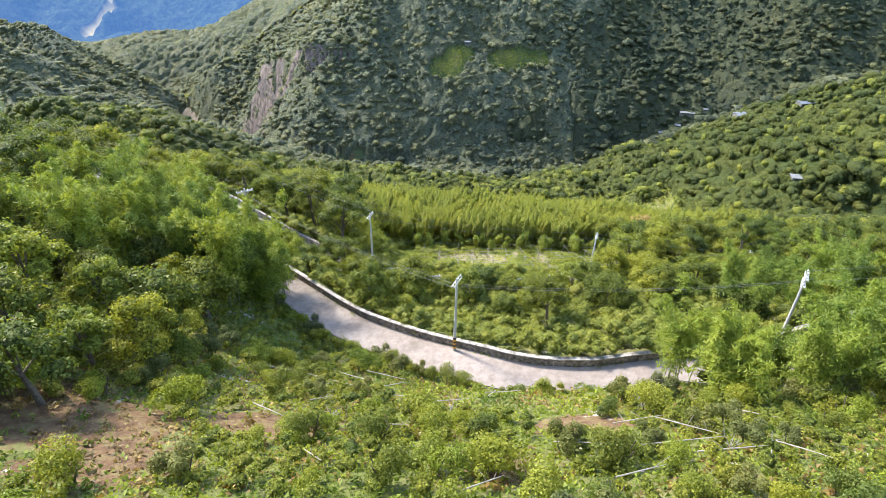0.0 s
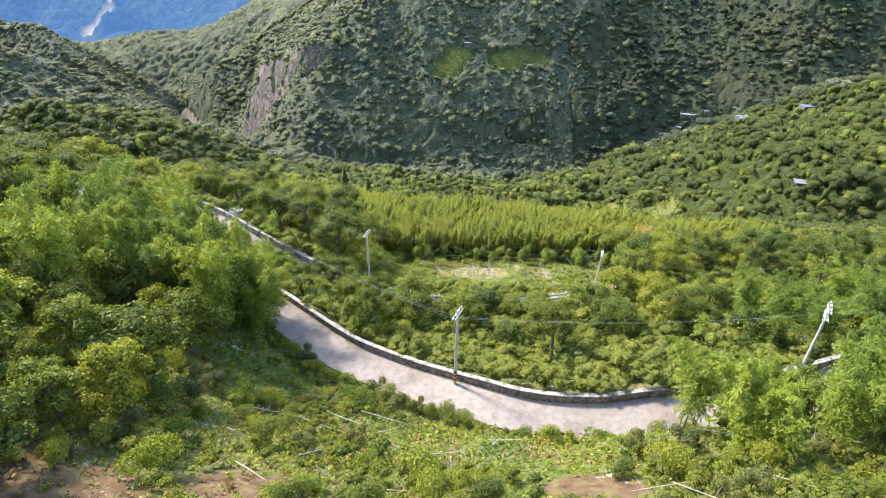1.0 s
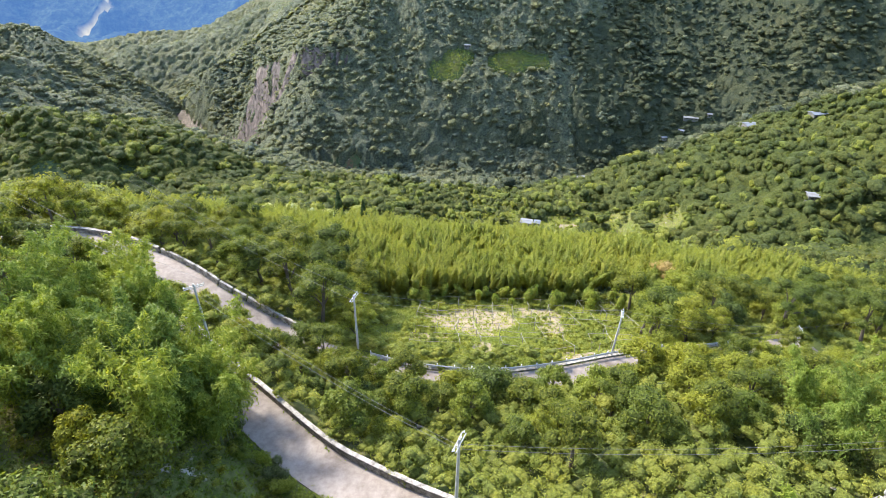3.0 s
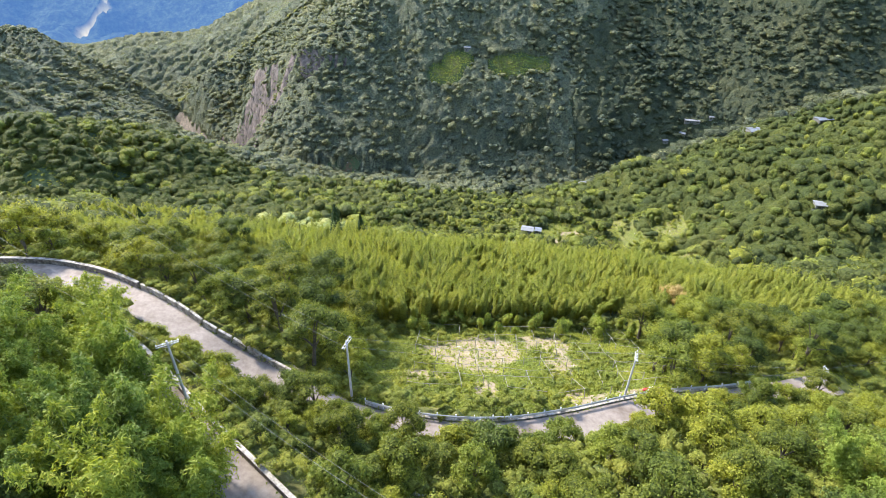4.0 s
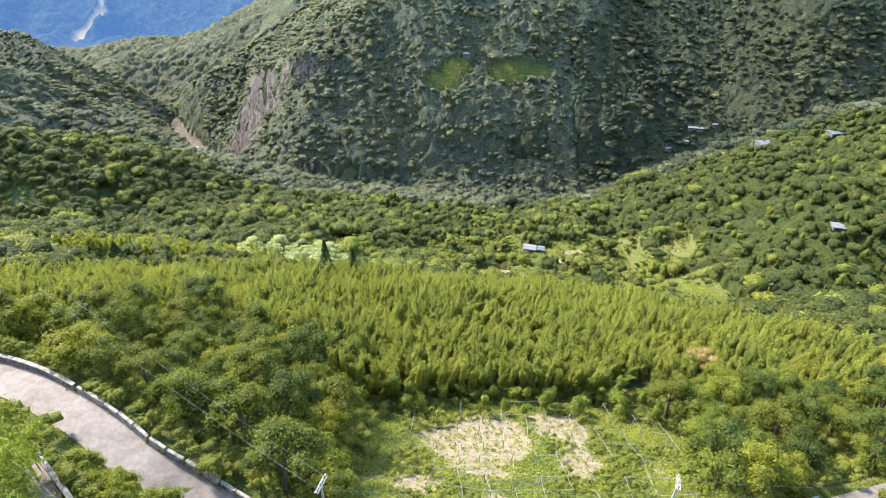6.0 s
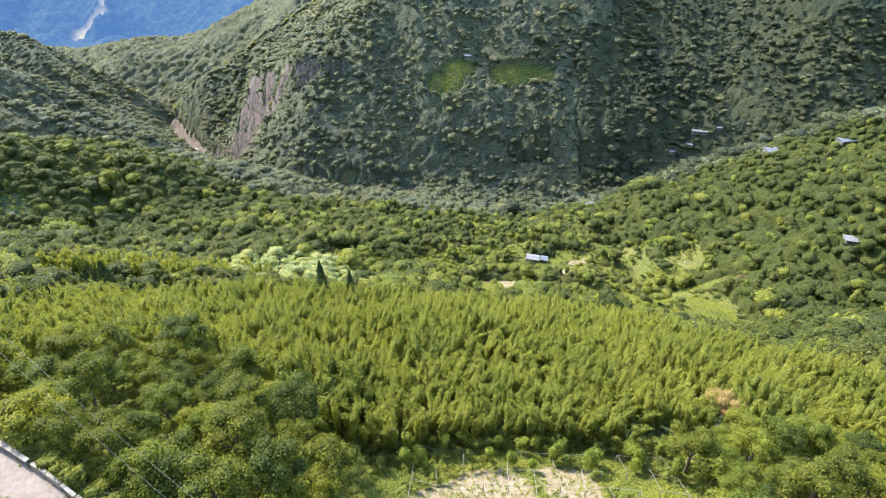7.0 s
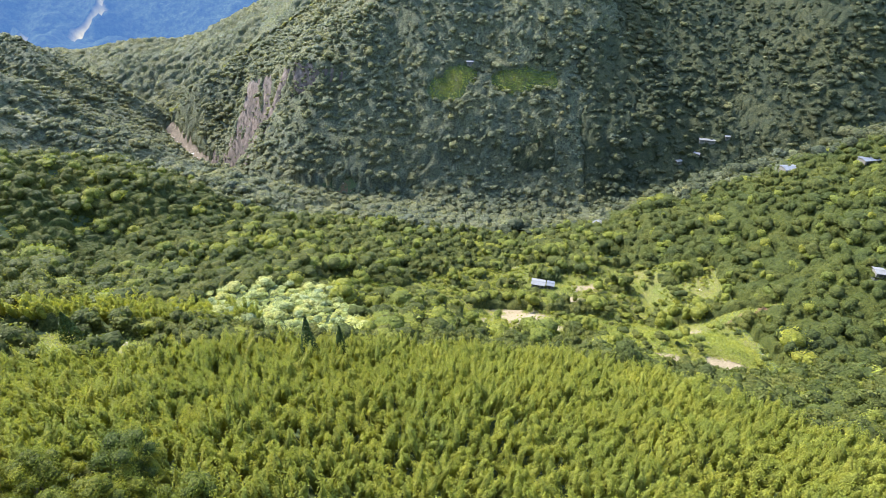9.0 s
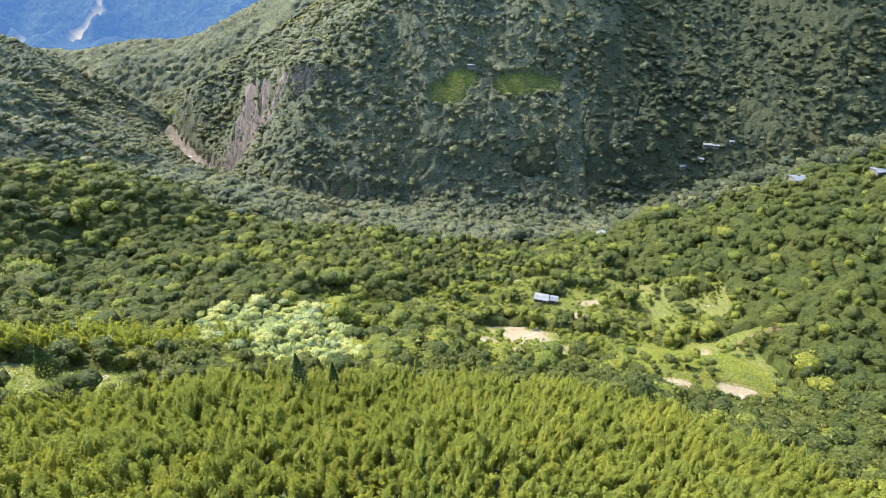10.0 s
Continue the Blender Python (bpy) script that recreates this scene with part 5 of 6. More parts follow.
trees = [make_tree(41, 8.5, 3.4, TREE_LEAF, "broadleaf tree with a dense dark green crown"), make_tree(42, 7.0, 3.0, SHRUB_LEAF, "light green broadleaf tree with a ragged crown"),
         make_tree(43, 9.5, 3.2, TREE_LEAF, "tall dark green broadleaf tree"), make_tree(44, 6.5, 3.3, SHRUB_LEAF, "spreading tree draped with green creeper"), make_tree(45, 8.0, 3.6, GREY_LEAF, "greyish-green broad tree with open crown")]
small = [make_tree(51, 4.0, 2.1, TREE_LEAF, "small green roadside tree", per=240, leaf=0.145, skirt=0.72), make_tree(52, 3.4, 2.2, SHRUB_LEAF, "small bushy yellow-green tree", per=240, leaf=0.145, skirt=0.72), make_tree(53, 4.6, 2.0, SHRUB_LEAF, "slender young tree with bright leaves", per=240, leaf=0.145, skirt=0.72)]
shrubs = [make_shrub(61, 1.5, 1.3, SHRUB_LEAF, "low yellow-green shrub of the orchard"), make_shrub(62, 1.9, 1.2, TREE_LEAF, "dark green bush among orchard weeds"), make_shrub(63, 1.2, 1.4, WEED_LEAF, "bright green rounded shrub on the bank"), make_shrub(64, 1.6, 1.0, GREY_LEAF, "grey-green twiggy shrub among the weeds")]


def above_upper(x, y):
    """True on the uphill side of the upper road leg."""
    return y < np.interp(x, UPPER_EDGE[::-1, 0], UPPER_EDGE[::-1, 1])


def grass_bank(x, y):
    """The open grassy bank above the road, free of scrub."""
    return ((x - 2.5) / 8.5) ** 2 + ((y + 13.5 + 0.35 * (x - 2.5)) / 3.6) ** 2 < 0.6 + 0.8 * vnoise(x, y, 3, 94)


def below_lower(x, y):
    return y > np.interp(x, LOWER_EDGE[:, 0], LOWER_EDGE[:, 1])


# bamboo on the uphill side: the thick stand round the bend and the one east of the car
x, y = scatter(-66, -17, -4, 36, 4.1, lambda x, y: above_upper(x, y) & road_gap(x, y, 2.7) & (y > -4 + 0.12 * (x + 40)) & (y < 33) & (x + 0.4 * y < -12))
far_ = x < -39
plant(bamboos, x[~far_], y[~far_], gen, (0.95, 1.25))
plant([trees[0], trees[2]], x[far_], y[far_], gen, (0.9, 1.2))
x, y = scatter(15.5, 56, -14, -2, 3.0, lambda x, y: above_upper(x, y) & road_gap(x, y, 2.6) & (x - 0.5 * y > 23.5))
plant(bamboos, x, y, gen, (0.8, 1.05))
x, y = scatter(33, 62, 1, 14, 4.6, lambda x, y: ~above_upper(x, y) & road_gap(x, y, 3.4))
plant(bamboos, x, y, gen, (0.75, 1.0))
plant(bamboos, [-18.2, -19.6, -21.5, -24.2, -25.8, -29, -32.5, -36, -27.5, -22.5, -18.8], [4.2, 6.2, 8.2, 8.2, 12.6, 16.9, 20.8, 24.3, 12, 5, 7.6], gen, (1.1, 1.3))
# between the two legs
x, y = scatter(-8, 60, 3, 30, 3.7, lambda x, y: ~above_upper(x, y) & ~below_lower(x, y) & road_gap(x, y, 3.0) & (y > 6 - 0.1 * x) & (gen.uniform(0, 1, x.shape) < 0.62))
plant(small, x, y, gen, (0.85, 1.4))
plant(trees[:2], [-10.3, 11.2, 16.5, 30, 38, 24], [17.0, 4.5, 12.5, 14, 18, 10], gen, (0.68, 0.85))
x, y = scatter(-34, -9, 12, 30, 3.0, lambda x, y: ~above_upper(x, y) & ~below_lower(x, y) & road_gap(x, y, 3.0) & (gen.uniform(0, 1, x.shape) < 0.8))
plant(small, x, y, gen, (0.65, 1.05))
# beyond the lower leg, left and right of the field
x, y = scatter(-75, -13, 30, 72, 4.4, lambda x, y: below_lower(x, y) & road_gap(x, y, 4.2) & ~grove(x, y) & (y < 66) & (x + 0.25 * y < -3))
plant(trees[:4], x, y, gen, (0.8, 1.25))
x, y = scatter(28, 92, 33, 66, 4.6, lambda x, y: below_lower(x, y) & road_gap(x, y, 3.8) & ~grove(x, y) & (x - 0.15 * y > 22.5) & in_view(x, y, 5))
plant([trees[0], trees[2], trees[3], trees[1]], x, y, gen, (0.75, 1.2))
# above the road: orchard shrubs and dark trees on the left
x, y = scatter(-34, 40, -38, -6, 2.7, lambda x, y: above_upper(x, y) & road_gap(x, y, 3.4) & (gen.uniform(0, 1, x.shape) < 0.75) & (np.hypot((x + 17) / 6, (y + 24) / 3) > 1) & ~grass_bank(x, y) & ((x < 14) | (y < -15)))
plant(shrubs, x, y, gen, (0.7, 1.5))
x, y = scatter(-52, -19, -24, 2, 4.4, lambda x, y: above_upper(x, y) & road_gap(x, y, 3.5) & (x + 0.2 * y < -20))
plant([small[0], small[0], small[2]], x, y, gen, (1.0, 1.6))
verge = beside(UPPER_MID, -2.7)[::3]
verge = verge[(verge[:, 0] > -34) & (verge[:, 0] < 40)]
plant(shrubs, verge[:, 0] + gen.normal(scale=0.4, size=len(verge)), verge[:, 1] - np.abs(gen.normal(scale=0.5, size=len(verge))), gen, (0.7, 1.3))
verge = beside(LOWER_MID, 2.9)[::4]
tall = (verge[:, 0] < -2) | ((verge[:, 0] > 6) & (verge[:, 0] < 13)) | (verge[:, 0] > 20)
verge, tall = verge[(verge[:, 0] > -33) & (verge[:, 0] < 46)], tall[(verge[:, 0] > -33) & (verge[:, 0] < 46)]
plant(small, verge[tall, 0] + gen.normal(scale=0.4, size=tall.sum()), verge[tall, 1] - np.abs(gen.normal(scale=0.7, size=tall.sum())), gen, (0.7, 1.15))
plant(shrubs, verge[~tall, 0], verge[~tall, 1] - 0.4, gen, (0.8, 1.2))
plant(trees[:2], [-13.5, -10.5, -7.5, -4.2, -16.5, 31, 35.5, 40, 45], [20.8, 19.6, 18.8, 18.6, 21.8, 26.8, 28.3, 29.5, 31.5], gen, (0.6, 0.8))
rust = make_tree(47, 9.0, 3.2, ORANGE_LEAF, "tree with rust-orange flowering crown")
rust.matrix_basis = pose(41, 69, float(land(41.0, 69.0)), 0, 0, 30)
retire(bamboos + trees + small + shrubs)

# ---------------------------------------------------------------- undergrowth
x, y = scatter(-75, 75, -6, 62, 1.15, lambda x, y: road_gap(x, y, 2.55) & ~above_upper(x, y) & ~open_ground(x, y) & in_view(x, y, 4))
canopy("undergrowth", x, y, rng.uniform(0.8, 1.8, len(x)), rng.uniform(0.7, 3.0, len(x)), 2, 44, (VINE_LEAF, VINE_MASS), "tangled creeper and scrub covering the slope", low=-0.3, category="scrub", body=(OCT_V, OCT_F), leaf=0.12)
x, y = scatter(-66, 62, -48, 34, 1.35, lambda x, y: road_gap(x, y, 2.6) & above_upper(x, y) & (vnoise(x, y, 6, 91) > 0.25) & ~grass_bank(x, y) & (spread(SOIL, x, y) < 0.35) & (y < 34) & (y > -46))
canopy("slope_scrub", x, y, rng.uniform(0.4, 1.0, len(x)), rng.uniform(0.4, 1.5, len(x)), 2, 56, (SHRUB_LEAF, SHRUB_MASS), "low scrub and weeds on the orchard slope", low=-0.3, category="scrub", body=(OCT_V, OCT_F), leaf=0.085)


def weeds(name, x, y, tall, mat, label, blades=3):
    n = len(x)
    z = land(x, y)
    k = blades
    p = np.stack([x, y, z + tall * 0.45], -1)[:, None] + rng.normal(scale=0.16, size=(n, k, 3)) * (1, 1, 0.4)
    nn = rng.normal(size=(n * k, 3)) * 0.6
    nn[:, 2] += 0.8
    L = np.repeat(tall, k)
    q = leaves(p.reshape(-1, 3), nn, L, L * 0.6, tri=True)
    return tagged(new(name, leaf_mesh(name, q, mat, np.repeat(vnoise(x, y, 5, 97), k))), label, "grass", kind="stuff")


x, y = scatter(-50, 55, -46, 6, 0.42, lambda x, y: road_gap(x, y, 2.2) & above_upper(x, y) & ((spread(SOIL, x, y) < 0.55) | (rng.uniform(0, 1, x.shape) < 0.15)))
weeds("slope_grass", x, y, rng.uniform(0.12, 0.3, len(x)), WEED_LEAF, "bright green grass and weeds on the orchard slope", 7)
x, y = scatter(-40, 45, -46, -4, 0.75, lambda x, y: road_gap(x, y, 2.4) & above_upper(x, y) & (vnoise(x, y, 5, 96) + 0.35 * vnoise(x, y, 1.7, 99) > 0.62))
weeds("dry_weeds", x, y, rng.uniform(0.14, 0.3, len(x)), DRY_LEAF, "dry brown weeds and dead stalks on the orchard slope", 9)
x, y = scatter(-40, 55, -12, 40, 0.22, lambda x, y: road_gap(x, y, 1.72 + 0.45 * vnoise(x, y, 1.3, 93)) & ~road_gap(x, y, 2.7))
weeds("verge_weeds", x, y, rng.uniform(0.12, 0.3, len(x)), WEED_LEAF, "weeds creeping over the road edges", 3)
x, y = scatter(-14, 38, 25, 62, 0.3, lambda x, y: below_lower(x, y) & road_gap(x, y, 2.6) & ((spread(TAN, x, y) < 0.5) | (rng.uniform(0, 1, x.shape) < 0.2)))
weeds("field_crop", x, y, rng.uniform(0.16, 0.34, len(x)), VINE_LEAF, "bright green creeping crop on the terraced field", 6)
x, y = scatter(50, 104, 148, 204, 0.8, lambda x, y: (((x - 76) / 27) ** 2 + ((y - 176) / 27) ** 2 < 0.5 + 0.9 * vnoise(x, y, 8, 102)) & (spread(TAN, x, y) < 0.6))
weeds("hill_grass", x, y, rng.uniform(0.3, 0.55, len(x)), VINE_LEAF, "sunlit grass on the bare hillock", 5)
x, y = scatter(-42, 100, 624, 666, 1.5, lambda x, y: open_ground(x, y))
weeds("clearing_grass", x, y, rng.uniform(1.2, 2.4, len(x)), VINE_LEAF, "light green grass of the mountain clearing", 2)

# ---------------------------------------------------------------- the field
def trellis():
    """Rows of posts with crossbars, partly grown over."""
    frame_ = tagged(new("vine_trellis"), "pale post-and-bar trellis over the terraced crop", "trellis")
    g = np.random.default_rng(71)
    xs, ys = np.arange(-5, 32, 3.1), np.arange(30, 57, 3.8)
    top = {}
    for i, px in enumerate(xs):
        for j, py in enumerate(ys):
            qx, qy = px + g.normal(scale=0.3), py + g.normal(scale=0.3)
            if not below_lower(np.array([qx]), np.array([qy - 1.5]))[0]:
                continue
            z = float(land(qx, qy))
            h = g.uniform(1.3, 1.75)
            tilt = g.normal(scale=0.08, size=2)
            top[i, j] = (qx + tilt[0], qy + tilt[1], z + h)
            part("post", tube("post", DRY_CANE, [(qx, qy, z - 0.3), (qx + tilt[0] * 0.5, qy + tilt[1] * 0.5, z + h * 0.5), top[i, j]], [0.05, 0.05, 0.045], 6), DRY_CANE, frame_)
    for (i, j), p in top.items():
        for k, chance in (((i + 1, j), 0.75), ((i, j + 1), 0.55)):
            if k in top and g.uniform() < chance:
                q = top[k]
                mid = [(a + b) / 2 for a, b in zip(p, q)]
                mid[2] -= g.uniform(0.0, 0.12)
                part("bar", tube("bar", DRY_CANE, [p, mid, q], [0.028, 0.028, 0.028], 5), DRY_CANE, frame_)


trellis()
x, y = scatter(-6, 33, 28, 57, 1.0, lambda x, y: below_lower(x, y - 1.5) & (spread(TAN, x, y) < 0.6) & (vnoise(x, y, 5, 95) > 0.38))
canopy("vine_crop", x, y, rng.uniform(0.5, 0.95, len(x)), rng.uniform(1.1, 1.75, len(x)), 2, 36, (VINE_LEAF, VINE_MASS), "leafy vines growing over the trellis", low=-0.5, sink=0.3, category="vine", body=(OCT_V, OCT_F), leaf=0.14)


def fertiliser_bag(at_, turn, mat, label):
    bag = tagged(new("farm_bag"), label, "bag", "bags beside the lower road")
    bm = bmesh.new()
    bmesh.ops.create_uvsphere(bm, u_segments=14, v_segments=8, radius=0.5)
    for v in bm.verts:
        v.co = (v.co.x * 1.5, v.co.y * 0.8, max(v.co.z, -0.22) * 0.7)
        v.co.z += 0.05 * math.sin(v.co.x * 7) * math.cos(v.co.y * 9)
    body = part("sack", bm, mat, bag)
    bm = bmesh.new()
    bmesh.ops.create_cone(bm, cap_ends=True, segments=10, radius1=0.16, radius2=0.3, depth=0.3, matrix=pose(0.82, 0, 0.02, 0, 90, 0))
    part("knotted_end", bm, mat, bag)
    bag.matrix_basis = pose(*at_, 0, 0, turn)
    bag.scale = (0.5, 0.5, 0.5)


RED = plain_material("red_plastic", [(0.3, (0.55, 0.035, 0.03)), (0.7, (0.72, 0.07, 0.05))], 6.0, 0.45, 0.004)
SACK = plain_material("white_sack", [(0.3, (0.62, 0.60, 0.56)), (0.7, (0.76, 0.74, 0.70))], 6.0, 0.7, 0.006)
for bx, by, turn, mat, label in ((24.4, 31.6, 20, RED, "bright red plastic sack beside the guard rail"), (24.6, 31.7, -10, RED, "red plastic sack lying on the verge"), (25.1, 31.9, 35, SACK, "white woven sack lying on the verge")):
    fertiliser_bag((bx, by, float(land(bx, by)) + 0.15), turn, mat, label)

# ---------------------------------------------------------------- white car on the upper road
GLASS, gn, gl, gb = material("car_glass")
gb.inputs["Base Color"].default_value, gb.inputs["Roughness"].default_value = (0.015, 0.018, 0.02, 1), 0.08
CAR_WHITE, cn, cl, cb = material("car_paint")
cl.new(colours(cn, cl, noise_of(cn, cl, 2.5, 3), (0.3, (0.70, 0.70, 0.69)), (0.7, (0.80, 0.80, 0.79))), cb.inputs["Base Color"])
cb.inputs["Roughness"].default_value, cb.inputs["Coat Weight"].default_value = 0.3, 0.6
RUBBER = plain_material("tyre_rubber", [(0.3, (0.018, 0.018, 0.018)), (0.7, (0.035, 0.035, 0.035))], 20.0, 0.85, 0.002)
LAMP_RED = plain_material("tail_lamp_red", [(0.3, (0.35, 0.01, 0.01)), (0.7, (0.5, 0.02, 0.02))], 9.0, 0.2, 0.0)


def car():
    """A boxy estate car, drawn from a side profile."""
    c = tagged(new("car"), "white estate car driving along the hill road", "car")

    def loft(name, profile, half, mat, taper=0.0, parent=None, label=""):
        bm = bmesh.new()
        low, high = min(p[1] for p in profile), max(p[1] for p in profile)
        left = [bm.verts.new((px, half - taper * max(0, (pz - low) / (high - low)), pz)) for px, pz in profile]
        right = [bm.verts.new((px, -half + taper * max(0, (pz - low) / (high - low)), pz)) for px, pz in profile]
        bm.faces.new(left)
        bm.faces.new(right[::-1])
        for k in range(len(profile)):
            n = (k + 1) % len(profile)
            bm.faces.new((left[n], left[k], right[k], right[n]))
        bmesh.ops.recalc_face_normals(bm, faces=bm.faces)
        bmesh.ops.bevel(bm, geom=bm.edges, offset=0.05, segments=2, affect="EDGES")
        return part(name, bm, mat, parent or c, label)

    loft("body", [(-2.1, 0.32), (-2.15, 0.6), (-2.08, 0.95), (0.95, 0.98), (2.0, 0.82), (2.15, 0.55), (2.1, 0.3)], 0.87, CAR_WHITE, 0.04)
    loft("cabin", [(-2.02, 0.93), (-1.8, 1.45), (0.15, 1.47), (0.98, 0.95)], 0.80, GLASS, 0.14, label="dark tinted car windows")
    loft("roof", [(-1.85, 1.40), (-1.82, 1.52), (0.1, 1.54), (0.2, 1.44)], 0.70, CAR_WHITE, 0.05)
    for px in (-1.35, 1.35):
        for s in (-1, 1):
            bm = bmesh.new()
            rod(bm, (px, s * 0.70, 0.33), (px, s * 0.90, 0.33), 0.33, 0.33, 20)
            wheel = part("wheel", bm, RUBBER, c)
            bm = bmesh.new()
            rod(bm, (px, s * 0.89, 0.33), (px, s * 0.915, 0.33), 0.2, 0.18, 12)
            part("rim", bm, STEEL, wheel)
    for s in (-1, 1):
        bm = bmesh.new()
        box(bm, (0.08, 0.22, 0.3), pose(-2.12, s * 0.7, 0.78))
        part("tail_lamp", bm, LAMP_RED, c)
        bm = bmesh.new()
        box(bm, (0.12, 0.34, 0.14), pose(2.08, s * 0.62, 0.68))
        part("headlight", bm, GLASS, c)
        bm = bmesh.new()
        box(bm, (0.12, 0.2, 0.12), pose(0.75, s * 0.95, 1.0))
        part("mirror", bm, CAR_WHITE, c)
    bm = bmesh.new()
    box(bm, (0.1, 1.6, 0.18), pose(-2.17, 0, 0.42))
    part("bumper", bm, BLACK, c)
    i = near_index(UPPER_MID, 25.6)
    a, b = UPPER_MID[i - 4], UPPER_MID[i + 4]
    d = a - b
    c.matrix_basis = pose(*UPPER_MID[i], 0, -math.degrees(math.atan2(d[2], np.hypot(d[0], d[1]))), math.degrees(math.atan2(d[1], d[0])))
    c.scale = (0.86, 0.9, 0.92)


car()

# ---------------------------------------------------------------- fallen canes and dead wood on the slope
g = np.random.default_rng(83)
places = [(-8, -12, 5.5, -35), (-6.5, -10.5, 4.5, -38), (-4, -9.5, 4.0, -30), (-1.8, -15.2, 4.6, -25), (1.2, -15.8, 3.0, 8), (-9.5, -20, 3.6, -40), (5.2, -13.2, 2.6, -15), (4.4, -13.5, 1.4, 60), (19, -13.5, 3.2, -35),
          (14, -22, 3.8, -55), (12, -21, 3.0, 10), (13, -24, 4.2, 5), (15, -25, 3.4, 3), (17, -24.5, 2.8, 60), (18, -25, 2.6, -60), (18.5, -20, 3.0, -50), (27, -15, 1.6, -70), (28.5, -16, 1.5, 65), (22, -11, 1.6, 10),
          (-12, -10, 3.0, 20), (-3, -12, 2.6, 40), (-7, -17, 1.8, 35), (8, -24, 2.5, -20), (-2, -21, 2.2, -8), (33, -14, 2.4, -30), (3, -28, 2.2, 30), (-5, -26, 2.0, -50), (10, -27, 2.4, 15)]
for px, py, long, turn in places:
    cane = tagged(new("dry_cane"), "pale dry bamboo cane fallen on the slope", "cane", "fallen canes on the slope")
    a = math.radians(turn)
    pts = []
    for t in np.linspace(-0.5, 0.5, 5):
        qx, qy = px + t * long * math.cos(a), py + t * long * math.sin(a)
        pts.append((qx, qy, float(land(qx, qy)) + 0.75 + 0.25 * t))
    part("stalk", tube("stalk", DRY_CANE, pts, [0.035, 0.035, 0.03, 0.025, 0.012], 6), DRY_CANE, cane)
    for k in range(3):
        t = g.uniform(0.2, 0.9)
        b = np.array(pts[0]) * (1 - t) + np.array(pts[-1]) * t
        e = b + g.normal(scale=0.35, size=3) * (1, 1, 0.5) + (0, 0, 0.15)
        part("twig", tube("twig", DRY_CANE, [b, (b + e) / 2 + (0, 0, 0.05), e], [0.014, 0.012, 0.006], 4), DRY_CANE, cane)


def dead_bush(px, py, size):
    bush = tagged(new("dead_bush"), "bare grey twigs of a dead bush", "bush", "dead bushes on the slope")
    z = float(land(px, py))
    for k in range(14):
        d = sphere_dirs(1, g, 0.15)[0] * size * g.uniform(0.6, 1.1)
        base = np.array((px, py, z))
        bend = base + d * 0.55 + g.normal(scale=0.1, size=3)
        part("twig", tube("twig", DRY_CANE, [base, bend, base + d + g.normal(scale=0.12, size=3)], [0.022, 0.016, 0.006], 4), DRY_CANE, bush)


for row in ((-11, -11, 1.3), (-3.2, -8.4, 1.1), (-13, -9.5, 1.2), (13.5, -17.5, 1.3), (-6, -19, 1.0), (20, -17, 1.2), (15.5, -24, 1.2), (1.5, -17, 1.0), (-8.5, -6, 1.2), (25, -13.5, 1.1), (60, 168, 2.4), (86, 158, 3.0), (92, 166, 2.6), (150, 228, 4.5)):
    dead_bush(*row)

def grass_tuft(px, py, tall, mat, label):
    """A clump of long arching grass blades."""
    tuft = tagged(new("grass_tuft"), label, "grass", "tall grass clumps on the slope")
    z = float(land(px, py))
    n = 70
    a, out = g.uniform(0, 2 * np.pi, n), g.uniform(0.25, 0.95, n) * tall
    h = tall * g.uniform(0.7, 1.1, n)
    side = np.stack([-np.sin(a), np.cos(a), 0 * a], 1) * 0.022 * tall
    root = np.stack([px + 0.12 * np.cos(a), py + 0.12 * np.sin(a), z - 0.1 + 0 * a], 1)
    mid = np.stack([px + 0.4 * out * np.cos(a), py + 0.4 * out * np.sin(a), z + h * 0.85], 1)
    tip = np.stack([px + out * np.cos(a), py + out * np.sin(a), z + h * g.uniform(0.45, 0.95, n)], 1)
    q = np.concatenate([np.stack([root - side, root + side, mid + side, mid - side], 1), np.stack([mid - side, mid + side, tip + side * 0.2, tip - side * 0.2], 1)])
    part("blades", leaf_mesh("blades", q, mat), mat, tuft)


TUFTS = [(20.6, -1.6, 1.7), (12.9, -2.2, 1.6), (9.5, -2.0, 1.3), (-25.8, -6.8, 1.5), (-24.6, -7.0, 1.7), (-23.4, -6.9, 1.5), (-23.5, -2.7, 1.8), (-22.4, -3.1, 1.5), (27.9, 12.0, 2.0), (29.3, 12.6, 1.8),
         (-24.9, 2.4, 1.6), (-12.5, -7.5, 1.3), (-9.0, -9.0, 1.2), (24.0, -0.6, 1.5), (26.5, -18.0, 1.3), (21.5, -20.5, 1.2)]
for px, py, tall in TUFTS:
    grass_tuft(px, py, tall, VINE_LEAF if tall > 1.5 else WEED_LEAF, "clump of long arching pale green grass")

